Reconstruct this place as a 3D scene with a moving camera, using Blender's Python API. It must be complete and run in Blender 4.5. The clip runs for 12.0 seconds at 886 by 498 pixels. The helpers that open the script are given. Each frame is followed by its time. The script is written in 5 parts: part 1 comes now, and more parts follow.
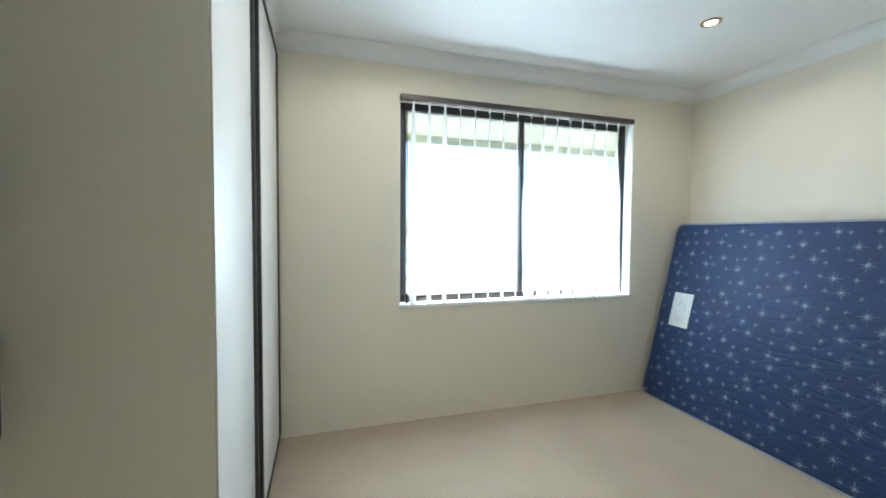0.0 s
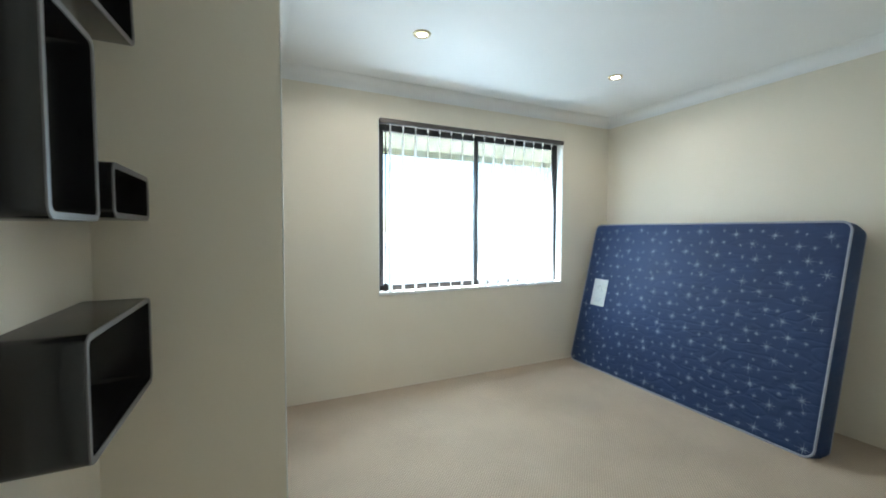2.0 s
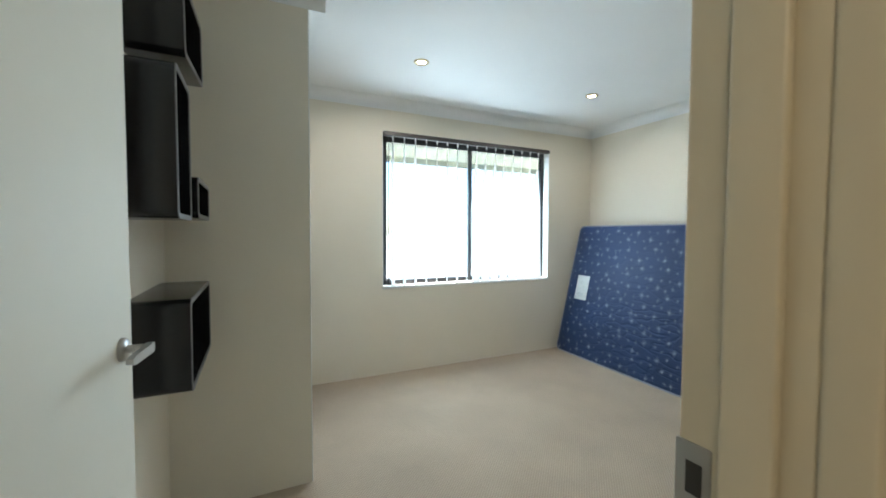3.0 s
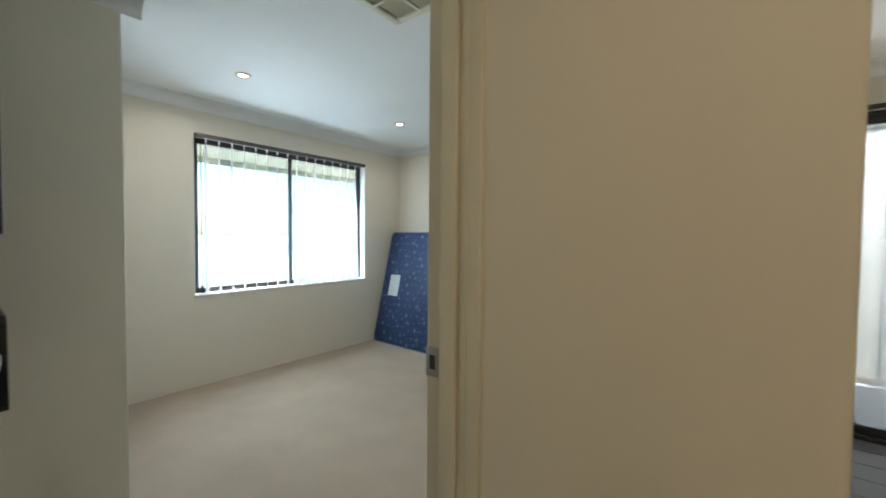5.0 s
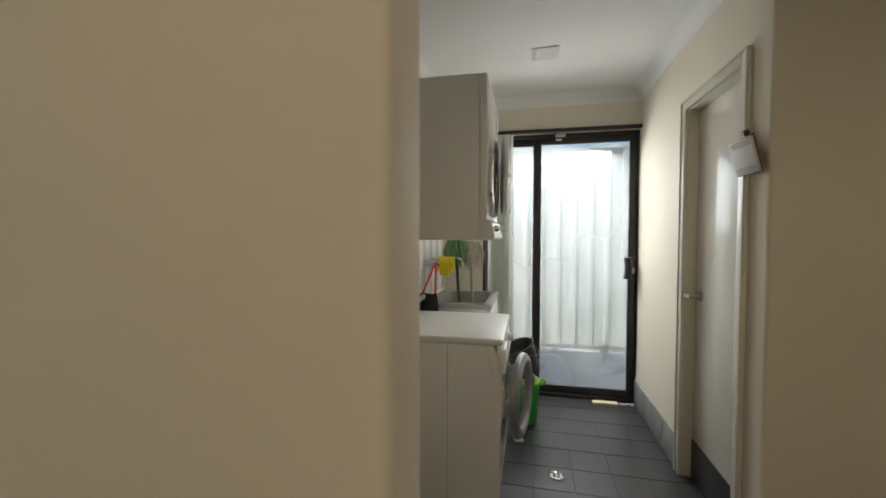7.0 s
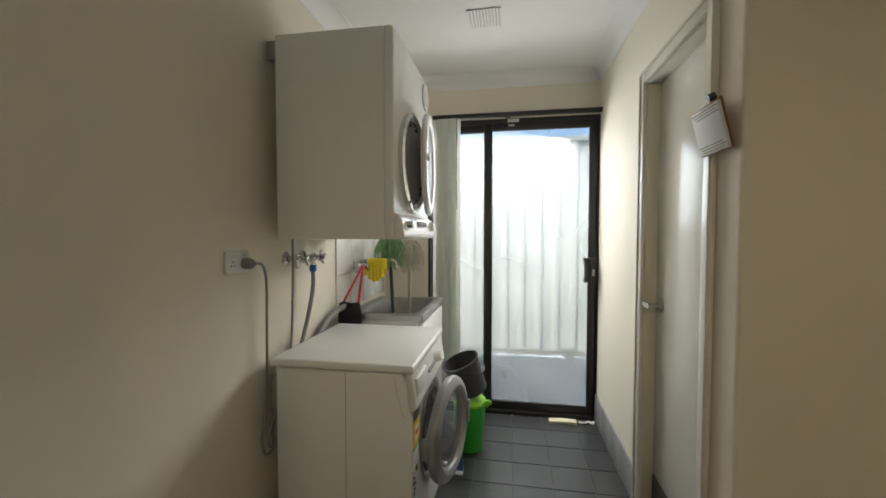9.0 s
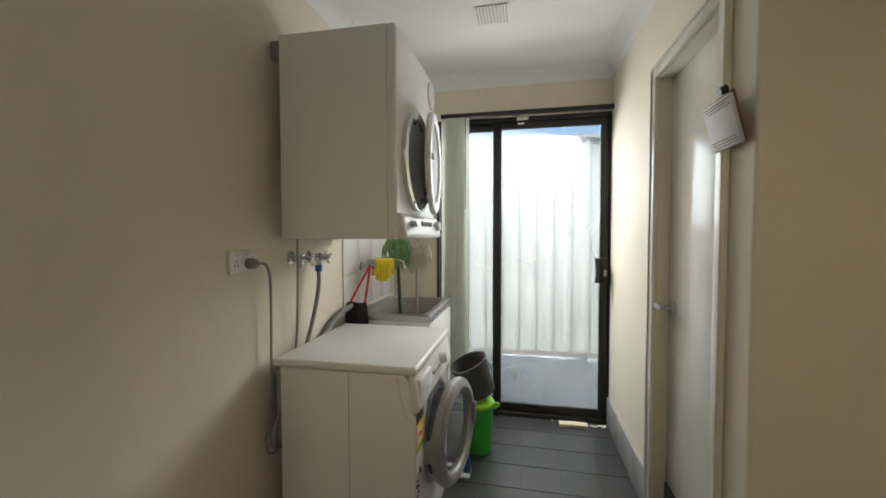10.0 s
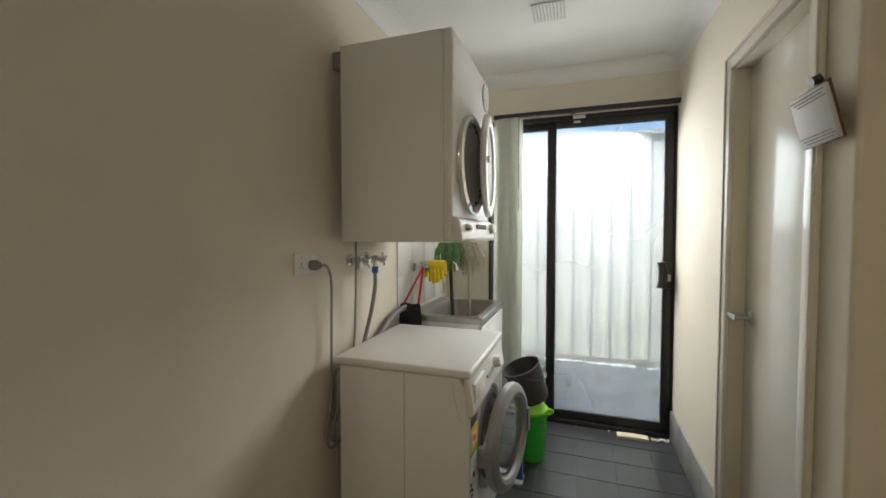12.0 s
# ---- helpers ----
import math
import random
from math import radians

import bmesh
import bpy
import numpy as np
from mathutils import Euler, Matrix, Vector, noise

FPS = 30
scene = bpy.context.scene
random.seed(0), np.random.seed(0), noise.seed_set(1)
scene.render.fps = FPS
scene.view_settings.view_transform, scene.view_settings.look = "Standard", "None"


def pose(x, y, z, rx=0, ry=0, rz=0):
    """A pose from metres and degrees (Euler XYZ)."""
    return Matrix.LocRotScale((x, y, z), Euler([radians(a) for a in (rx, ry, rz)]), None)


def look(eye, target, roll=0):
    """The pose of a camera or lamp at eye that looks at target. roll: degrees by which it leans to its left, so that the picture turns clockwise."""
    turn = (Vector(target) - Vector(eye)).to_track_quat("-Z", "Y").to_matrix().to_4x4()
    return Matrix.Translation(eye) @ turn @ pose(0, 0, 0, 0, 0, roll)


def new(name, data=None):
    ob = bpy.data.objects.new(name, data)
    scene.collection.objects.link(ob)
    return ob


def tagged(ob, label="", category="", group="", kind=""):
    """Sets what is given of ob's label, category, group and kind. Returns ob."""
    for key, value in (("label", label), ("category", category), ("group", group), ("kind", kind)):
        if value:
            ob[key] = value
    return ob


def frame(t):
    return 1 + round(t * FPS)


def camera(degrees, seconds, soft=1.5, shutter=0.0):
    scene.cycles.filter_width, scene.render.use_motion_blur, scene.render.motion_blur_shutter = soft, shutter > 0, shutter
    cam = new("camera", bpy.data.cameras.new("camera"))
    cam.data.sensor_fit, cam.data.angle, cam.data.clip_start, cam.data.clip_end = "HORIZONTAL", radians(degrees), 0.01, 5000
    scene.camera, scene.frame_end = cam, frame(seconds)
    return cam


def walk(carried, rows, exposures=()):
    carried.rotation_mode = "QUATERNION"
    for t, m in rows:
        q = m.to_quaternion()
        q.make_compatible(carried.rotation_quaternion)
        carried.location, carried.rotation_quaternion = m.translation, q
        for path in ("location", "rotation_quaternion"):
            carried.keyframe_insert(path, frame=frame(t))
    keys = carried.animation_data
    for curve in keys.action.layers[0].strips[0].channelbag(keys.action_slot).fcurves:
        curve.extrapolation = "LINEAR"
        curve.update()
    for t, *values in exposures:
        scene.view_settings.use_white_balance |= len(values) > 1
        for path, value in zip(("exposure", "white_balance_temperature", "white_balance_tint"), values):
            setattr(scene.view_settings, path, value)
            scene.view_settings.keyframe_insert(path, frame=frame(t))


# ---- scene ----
cam = camera(96.9, 12.0, soft=1.7, shutter=0.3)
PATH = [
    (0, (0.607, 0.101, 1.27), (1.196, 2.01, 1.192), 0.4),
    (0.5, (0.539, 0.018, 1.284), (1.317, 1.858, 1.193), 0.3),
    (1, (0.453, -0.106, 1.276), (1.294, 1.707, 1.192), 0.2),
    (1.5, (0.321, -0.223, 1.283), (1.17, 1.586, 1.2), 0.2),
    (2, (0.224, -0.373, 1.296), (1.078, 1.433, 1.202), 0.2),
    (2.5, (0.159, -0.563, 1.285), (1.011, 1.244, 1.202), 0.3),
    (2.7, (0.13, -0.631, 1.272), (0.975, 1.179, 1.192), 0.2),
    (4.5, (-0.229, -1.009, 1.32), (1.133, 0.454, 1.24), 0.6),
    (5, (-0.23, -1.054, 1.322), (1.345, 0.177, 1.253), 0.5),
    (5.5, (-0.183, -1.099, 1.321), (1.536, -0.078, 1.256), 0.4),
    (6, (-0.089, -1.136, 1.317), (1.741, -0.331, 1.257), 0.3),
    (6.5, (0.013, -1.193, 1.316), (1.922, -0.601, 1.253), 0.4),
    (7, (0.162, -1.28, 1.317), (2.114, -0.852, 1.253), 0.1),
    (9, (0.605, -1.505, 1.318), (2.575, -1.167, 1.244), -0.0),
    (9.5, (0.622, -1.534, 1.316), (2.59, -1.187, 1.244), -0.0),
    (10, (0.632, -1.537, 1.316), (2.589, -1.131, 1.243), -0.1),
    (10.5, (0.638, -1.528, 1.319), (2.579, -1.05, 1.247), -0.1),
    (11, (0.638, -1.518, 1.321), (2.56, -0.968, 1.251), -0.1),
    (11.5, (0.632, -1.51, 1.324), (2.535, -0.899, 1.253), -0.0),
    (12, (0.628, -1.513, 1.328), (2.52, -0.869, 1.256), 0.0),
]
EXPOSURES = [(0.0, 3.42), (2.5, 3.4), (4.5, 3.15), (6.0, 3.06), (7.0, 3.08), (9.0, 3.24), (12.0, 3.26)]
walk(cam, [(t, look(eye, target, roll)) for t, eye, target, roll in PATH], EXPOSURES)

# ---- world and sun ----
SUN_EL, SUN_AZ = 53.7, 35.0        # degrees; azimuth to the west (-x) of north (+y)
world = bpy.data.worlds.new("world")
scene.world = world
world.use_nodes = True
wn = world.node_tree
sky = wn.nodes.new("ShaderNodeTexSky")
sky.sky_type = "NISHITA"
sky.sun_disc = False
sky.sun_elevation = radians(SUN_EL)
sky.sun_rotation = radians(-SUN_AZ)
wn.links.new(sky.outputs[0], wn.nodes["Background"].inputs[0])
wn.nodes["Background"].inputs[1].default_value = 0.15
sun = new("sun", bpy.data.lights.new("sun", "SUN"))
sun.data.energy, sun.data.angle, sun.data.color = 5.0, radians(0.5), (1.0, 0.95, 0.88)
sx, sy, sz = -math.sin(radians(SUN_AZ)) * math.cos(radians(SUN_EL)), math.cos(radians(SUN_AZ)) * math.cos(radians(SUN_EL)), math.sin(radians(SUN_EL))
sun.matrix_world = look((20 * sx, 20 * sy, 20 * sz), (0, 0, 0))

# sky light at the bedroom window, the lit bedroom downlights and added hall fill
glowing = new("window_daylight", bpy.data.lights.new("window_daylight", "AREA"))
glowing.data.shape, glowing.data.size, glowing.data.size_y = "RECTANGLE", 1.87, 1.06
glowing.data.energy, glowing.data.color = 11.8, (0.68, 0.90, 1.05)
glowing.matrix_world = pose(2.035, 3.05, 1.32, 67, 0, 180)
glowing = new("door_daylight", bpy.data.lights.new("door_daylight", "AREA"))
glowing.data.shape, glowing.data.size, glowing.data.size_y = "RECTANGLE", 1.0, 0.74
glowing.data.energy, glowing.data.color = 4.1, (0.98, 0.98, 0.95)
glowing.matrix_world = pose(3.84, -1.47, 1.74, 46, 0, 78)
# two warm lamps added in the hall as fill, their source is unseen
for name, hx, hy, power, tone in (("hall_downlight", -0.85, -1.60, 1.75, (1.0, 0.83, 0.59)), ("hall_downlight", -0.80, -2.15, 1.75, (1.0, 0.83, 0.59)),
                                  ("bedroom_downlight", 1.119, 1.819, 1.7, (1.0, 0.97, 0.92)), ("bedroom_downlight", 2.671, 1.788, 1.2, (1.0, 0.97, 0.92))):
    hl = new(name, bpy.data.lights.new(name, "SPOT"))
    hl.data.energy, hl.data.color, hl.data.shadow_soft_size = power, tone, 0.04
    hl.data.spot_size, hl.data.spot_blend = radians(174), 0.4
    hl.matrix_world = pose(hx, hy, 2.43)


# ---- materials ----
def mat(name, color, rough=0.6, metal=0.0, var=0.06, scale=6.0, bump=0.0, bscale=200.0, spec=0.5, stain=0.0, coat=0.0, plain=False):
    m = bpy.data.materials.new(name)
    m.use_nodes = True
    nt = m.node_tree
    b = nt.nodes["Principled BSDF"]
    b.inputs["Roughness"].default_value = rough
    b.inputs["Metallic"].default_value = metal
    b.inputs["Specular IOR Level"].default_value = spec
    b.inputs["Coat Weight"].default_value = coat
    co = nt.nodes.new("ShaderNodeTexCoord")
    n1 = nt.nodes.new("ShaderNodeTexNoise")
    n1.inputs["Scale"].default_value = scale
    n1.inputs["Detail"].default_value = 6.0
    nt.links.new(co.outputs["Object"], n1.inputs["Vector"])
    ramp = nt.nodes.new("ShaderNodeMapRange")
    ramp.inputs["From Min"].default_value, ramp.inputs["From Max"].default_value = 0.1, 0.9
    ramp.inputs["To Min"].default_value, ramp.inputs["To Max"].default_value = 1.0 - 1.8 * var, 1.0 + 1.8 * var
    nt.links.new(n1.outputs["Fac"], ramp.inputs["Value"])
    mul = nt.nodes.new("ShaderNodeVectorMath")
    mul.operation = "SCALE"
    mul.inputs[0].default_value = color
    nt.links.new(ramp.outputs[0], mul.inputs["Scale"])
    nt.links.new(mul.outputs[0], b.inputs["Base Color"])
    if plain:
        return m
    rr = nt.nodes.new("ShaderNodeMapRange")
    rr.inputs["To Min"].default_value, rr.inputs["To Max"].default_value = max(rough * 0.9, 0.02), min(rough * 1.1, 1.0)
    n3 = nt.nodes.new("ShaderNodeTexNoise")
    n3.inputs["Scale"].default_value = scale * 5
    nt.links.new(co.outputs["Object"], n3.inputs["Vector"])
    nt.links.new(n3.outputs["Fac"], rr.inputs["Value"])
    nt.links.new(rr.outputs[0], b.inputs["Roughness"])
    if bump:
        n2 = nt.nodes.new("ShaderNodeTexNoise")
        n2.inputs["Scale"].default_value = bscale
        n2.inputs["Detail"].default_value = 3.0
        nt.links.new(co.outputs["Object"], n2.inputs["Vector"])
        bp = nt.nodes.new("ShaderNodeBump")
        bp.inputs["Strength"].default_value = bump
        bp.inputs["Distance"].default_value = 0.01
        nt.links.new(n2.outputs["Fac"], bp.inputs["Height"])
        nt.links.new(bp.outputs[0], b.inputs["Normal"])
    return m


def node(nt, kind, **inputs):
    n = nt.nodes.new(kind)
    for k, v in inputs.items():
        n.inputs[k.replace("_", " ")].default_value = v
    return n


def math_node(nt, op, a, b=None):
    n = nt.nodes.new("ShaderNodeMath")
    n.operation = op
    for i, v in enumerate((a, b)):
        if v is None:
            continue
        if isinstance(v, (int, float)):
            n.inputs[i].default_value = v
        else:
            nt.links.new(v, n.inputs[i])
    return n.outputs[0]


def carpet_mat():
    m = mat("carpet", (0.56, 0.45, 0.345), 0.95, var=0.07, scale=3.0, spec=0.1)
    nt = m.node_tree
    b = nt.nodes["Principled BSDF"]
    co = nt.nodes.new("ShaderNodeTexCoord")
    sep = nt.nodes.new("ShaderNodeSeparateXYZ")
    nt.links.new(co.outputs["Object"], sep.inputs[0])
    k = 2 * math.pi / 0.017
    wx = math_node(nt, "SINE", math_node(nt, "MULTIPLY", sep.outputs[0], k))
    wy = math_node(nt, "SINE", math_node(nt, "MULTIPLY", sep.outputs[1], k))
    dots = math_node(nt, "MULTIPLY", wx, wy)
    fuzz = node(nt, "ShaderNodeTexNoise", Scale=380.0, Detail=2.0)
    nt.links.new(co.outputs["Object"], fuzz.inputs["Vector"])
    h = math_node(nt, "ADD", dots, math_node(nt, "MULTIPLY", fuzz.outputs["Fac"], 1.6))
    bp = node(nt, "ShaderNodeBump", Strength=0.6, Distance=0.004)
    nt.links.new(h, bp.inputs["Height"])
    nt.links.new(bp.outputs[0], b.inputs["Normal"])
    old = b.inputs["Base Color"].links[0].from_socket
    sh = math_node(nt, "ADD", math_node(nt, "MULTIPLY", dots, 0.15), 0.95)
    sc = nt.nodes.new("ShaderNodeVectorMath")
    sc.operation = "SCALE"
    nt.links.new(old, sc.inputs[0])
    nt.links.new(sh, sc.inputs["Scale"])
    nt.links.new(sc.outputs[0], b.inputs["Base Color"])
    return m


def glass_mat(name, haze=0.0, tint=(1, 1, 1)):
    m = bpy.data.materials.new(name)
    m.use_nodes = True
    nt = m.node_tree
    out = nt.nodes["Material Output"]
    tr = node(nt, "ShaderNodeBsdfTransparent", Color=(*tint, 1))
    gl = node(nt, "ShaderNodeBsdfGlossy", Roughness=0.02)
    fr = node(nt, "ShaderNodeFresnel", IOR=1.45)
    mx = nt.nodes.new("ShaderNodeMixShader")
    nt.links.new(fr.outputs[0], mx.inputs[0])
    nt.links.new(tr.outputs[0], mx.inputs[1])
    nt.links.new(gl.outputs[0], mx.inputs[2])
    last = mx.outputs[0]
    # translucent white mixed in stands for bright haze on the pane
    if haze:
        co = nt.nodes.new("ShaderNodeTexCoord")
        ns = node(nt, "ShaderNodeTexNoise", Scale=0.9, Detail=2.0)
        nt.links.new(co.outputs["Object"], ns.inputs["Vector"])
        df = node(nt, "ShaderNodeBsdfTranslucent", Color=(0.9, 0.93, 0.95, 1))
        m2 = nt.nodes.new("ShaderNodeMixShader")
        nt.links.new(math_node(nt, "MULTIPLY", ns.outputs["Fac"], haze * 2), m2.inputs[0])
        nt.links.new(last, m2.inputs[1])
        nt.links.new(df.outputs[0], m2.inputs[2])
        last = m2.outputs[0]
    nt.links.new(last, out.inputs[0])
    return m


def cloth_mat(name, color, translucent):
    m = mat(name, color, 0.8, var=0.03, scale=20, bump=0.15, bscale=600)
    nt = m.node_tree
    b = nt.nodes["Principled BSDF"]
    tl = node(nt, "ShaderNodeBsdfTranslucent", Color=(*color, 1))
    mx = node(nt, "ShaderNodeMixShader")
    mx.inputs[0].default_value = translucent
    nt.links.new(b.outputs[0], mx.inputs[1])
    nt.links.new(tl.outputs[0], mx.inputs[2])
    nt.links.new(mx.outputs[0], nt.nodes["Material Output"].inputs[0])
    return m


def glow_mat(name, color, strength):
    m = bpy.data.materials.new(name)
    m.use_nodes = True
    b = m.node_tree.nodes["Principled BSDF"]
    b.inputs["Emission Color"].default_value = (*color, 1)
    b.inputs["Emission Strength"].default_value = strength
    return m


M_WALL = mat("wall_paint", (0.765, 0.705, 0.595), 0.75, var=0.025, scale=1.6, bump=0.05, bscale=60.0, spec=0.3)
M_CEIL = mat("ceiling_paint", (0.82, 0.82, 0.81), 0.85, var=0.015, scale=2.0, bump=0.04, bscale=90, spec=0.2)
M_WHITE = mat("white_gloss_paint", (0.80, 0.80, 0.78), 0.35, var=0.02, scale=4)
M_TRIM = mat("cream_gloss_trim", (0.70, 0.64, 0.50), 0.32, var=0.03, scale=5)
M_DOOR = mat("door_satin_paint", (0.68, 0.64, 0.55), 0.6, var=0.02, scale=3, spec=0.15)
M_DOOR2 = mat("door_gloss_paint", (0.74, 0.71, 0.63), 0.12, var=0.02, scale=3, plain=True)
M_ALU = mat("black_aluminium", (0.018, 0.017, 0.018), 0.38, var=0.1, scale=20)
M_BRONZE = mat("dark_rail", (0.07, 0.06, 0.055), 0.4, metal=0.4, var=0.1)
M_CHROME = mat("chrome", (0.66, 0.65, 0.63), 0.05, metal=1.0, var=0.02)
M_SATIN = mat("satin_nickel", (0.42, 0.405, 0.385), 0.36, metal=1.0, var=0.03)
M_STEEL = mat("stainless_steel", (0.36, 0.35, 0.335), 0.34, metal=1.0, var=0.06, scale=30)
M_APPL = mat("white_enamel", (0.80, 0.795, 0.775), 0.24, var=0.008, scale=2, plain=True)
M_APPL2 = mat("white_plastic", (0.76, 0.755, 0.73), 0.42, var=0.01, scale=4, plain=True)
M_BLACKP = mat("black_plastic", (0.022, 0.022, 0.023), 0.42, var=0.1, scale=12)
M_RUBBER = mat("dark_rubber", (0.03, 0.03, 0.03), 0.7)
M_LACQ = mat("black_gloss_lacquer", (0.012, 0.011, 0.012), 0.2, var=0.1, scale=10)
M_LACQE = mat("grey_edge_lacquer", (0.12, 0.115, 0.115), 0.35, var=0.15, scale=30)
M_GROUT = mat("grout", (0.10, 0.098, 0.095), 0.9, var=0.1, scale=30)
M_CARPET = carpet_mat()
# both tints dim the bright outside view; door glass also carries sun haze
M_GLASS = glass_mat("window_glass", 0.0, (0.46, 0.505, 0.54))
M_DGLASS = glass_mat("hazy_door_glass", 0.12, (0.33, 0.36, 0.38))
M_SLAT2 = cloth_mat("blind_fabric_grey", (0.60, 0.63, 0.57), 0.18)
M_SLAT = cloth_mat("blind_fabric", (0.74, 0.75, 0.73), 0.22)


# ---- helpers ----
def box(bm, lo, hi, bevel=0.0, seg=2):
    lo, hi = Vector(lo), Vector(hi)
    r = bmesh.ops.create_cube(bm, size=1.0, matrix=Matrix.Translation((lo + hi) / 2) @ Matrix.Diagonal((*(hi - lo), 1)))
    if bevel:
        es = list({e for v in r["verts"] for e in v.link_edges})
        bmesh.ops.bevel(bm, geom=es, offset=bevel, segments=seg, profile=0.5, affect="EDGES")


def cyl(bm, a, b, r, r2=None, n=20, cap=True):
    a, b = Vector(a), Vector(b)
    d = b - a
    m = Matrix.Translation((a + b) / 2) @ d.to_track_quat("Z", "Y").to_matrix().to_4x4()
    return bmesh.ops.create_cone(bm, cap_ends=cap, cap_tris=False, segments=n, radius1=r, radius2=r if r2 is None else r2, depth=d.length, matrix=m)["verts"]


def tube(bm, pts, r, n=8, closed=False, steps=0):
    pts = [Vector(p) for p in pts]
    if steps:
        q = []
        ext = [2 * pts[0] - pts[1]] + pts + [2 * pts[-1] - pts[-2]]
        for i in range(1, len(ext) - 2):
            p0, p1, p2, p3 = ext[i - 1:i + 3]
            for s in range(steps):
                t = s / steps
                q.append(0.5 * ((2 * p1) + (p2 - p0) * t + (2 * p0 - 5 * p1 + 4 * p2 - p3) * t * t + (3 * p1 - p0 - 3 * p2 + p3) * t ** 3))
        pts = q + [pts[-1]]
    rings = []
    up = Vector((0.31, 0.52, 0.8))
    for i, p in enumerate(pts):
        if closed:
            d = pts[(i + 1) % len(pts)] - pts[i - 1]
        else:
            d = pts[min(i + 1, len(pts) - 1)] - pts[max(i - 1, 0)]
        d.normalize()
        x = d.cross(up).normalized()
        y = d.cross(x)
        rings.append([bm.verts.new(p + r * (math.cos(2 * math.pi * k / n) * x + math.sin(2 * math.pi * k / n) * y)) for k in range(n)])
    m = len(rings)
    for i in range(m if closed else m - 1):
        a, b = rings[i], rings[(i + 1) % m]
        for k in range(n):
            bm.faces.new((a[k], a[(k + 1) % n], b[(k + 1) % n], b[k]))
    if not closed:
        bm.faces.new(rings[0][::-1])
        bm.faces.new(rings[-1])


def lathe(bm, prof, centre, axis="Z", n=32):
    """Turn a profile of (radius, height) about an axis through centre."""
    c = Vector(centre)
    ax = {"Z": Matrix.Identity(3), "Y": Euler((radians(90), 0, 0)).to_matrix(), "X": Euler((0, radians(90), 0)).to_matrix()}[axis] if isinstance(axis, str) else axis
    rings = []
    for r, h in prof:
        rings.append([bm.verts.new(c + ax @ Vector((r * math.cos(2 * math.pi * k / n), r * math.sin(2 * math.pi * k / n), h))) for k in range(n)])
    for a, b in zip(rings, rings[1:]):
        for k in range(n):
            bm.faces.new((a[k], a[(k + 1) % n], b[(k + 1) % n], b[k]))
    return rings


def extrude(bm, outline, a, b, ax_u, ax_v):
    """A prism: outline of (u, v) along ax_u, ax_v, from point a to point b."""
    a, b, u, v = Vector(a), Vector(b), Vector(ax_u), Vector(ax_v)
    r0 = [bm.verts.new(a + p * u + q * v) for p, q in outline]
    r1 = [bm.verts.new(b + p * u + q * v) for p, q in outline]
    n = len(outline)
    for k in range(n):
        bm.faces.new((r0[k], r0[(k + 1) % n], r1[(k + 1) % n], r1[k]))
    bm.faces.new(r0[::-1])
    bm.faces.new(r1)


def link(name, bm, material, smooth=False):
    bmesh.ops.recalc_face_normals(bm, faces=bm.faces)
    me = bpy.data.meshes.new(name)
    bm.to_mesh(me)
    bm.free()
    me.materials.append(material)
    if smooth:
        me.polygons.foreach_set("use_smooth", [True] * len(me.polygons))
        me.set_sharp_from_angle(angle=radians(35))
    return new(name, me)


def part(name, bm, material, parent, label="", smooth=True):
    ob = link(name, bm, material, smooth)
    ob.parent = parent
    root = parent
    m = parent.matrix_basis.copy()
    if parent.parent:
        m = parent.parent.matrix_basis @ parent.matrix_parent_inverse @ m
    ob.matrix_parent_inverse = m.inverted()
    if label:
        tagged(ob, label)
    return ob


def thing(name, at, label, category, group="", kind=""):
    e = new(name)
    e.empty_display_size = 0.05
    e.matrix_basis = Matrix.Translation(at)
    return tagged(e, label, category, group, kind)


def solid(name, boxes, material, label, category, kind="structure", bevel=0.0):
    bm = bmesh.new()
    for lo, hi in boxes:
        box(bm, lo, hi, bevel)
    return tagged(link(name, bm, material, bevel > 0), label, category, kind=kind)


# ---- plan ----
H = 2.45                      # ceilings
WIN_Y = 2.665                 # window wall, room face
EAST = 3.585                   # bedroom wall behind the mattress
WEST = -0.285                 # niche wall that carries the shelves
NIB_Y, NIB_X = 1.335, 0.316    # wardrobe end wall: face to the door, free end
DW_N, DW_S = -0.468, -0.566     # wall with the bedroom door: room face, hall face
DOOR_L, DOOR_R = -0.290, 0.465
HALL_X0, HALL_X1 = 0.472, 0.581  # hall wall between the two openings
HALL_END = -1.165
LAUN_S = -2.11                # laundry wall with the white door
LAUN_E = 3.480                # laundry end wall with the sliding door
CORN_X = 1.774                # corner where the laundry begins
WX0, WX1, WZ0, WZ1 = 1.095, 2.973, 0.785, 2.155   # bedroom window opening
SY0, SY1, SZ1 = -2.14, -0.90, 2.145               # sliding door opening
LD0, LD1, LDH = 1.90, 2.575, 2.05                # white door, architrave outer edges

# shell
solid("floor_bedroom", [((WEST - 0.1, DW_N - 0.03, -0.10), (EAST + 0.1, WIN_Y + 0.02, 0.0))], M_CARPET, "beige loop-pile carpet with a fine dotted weave", "carpet")
solid("wall_north", [((NIB_X - 0.75, WIN_Y, 0), (WX0, WIN_Y + 0.14, H)), ((WX1, WIN_Y, 0), (EAST + 0.12, WIN_Y + 0.14, H)),
                     ((WX0, WIN_Y, 0), (WX1, WIN_Y + 0.14, WZ0)), ((WX0, WIN_Y, WZ1), (WX1, WIN_Y + 0.14, H))], M_WALL, "cream painted rendered wall around the window", "wall")
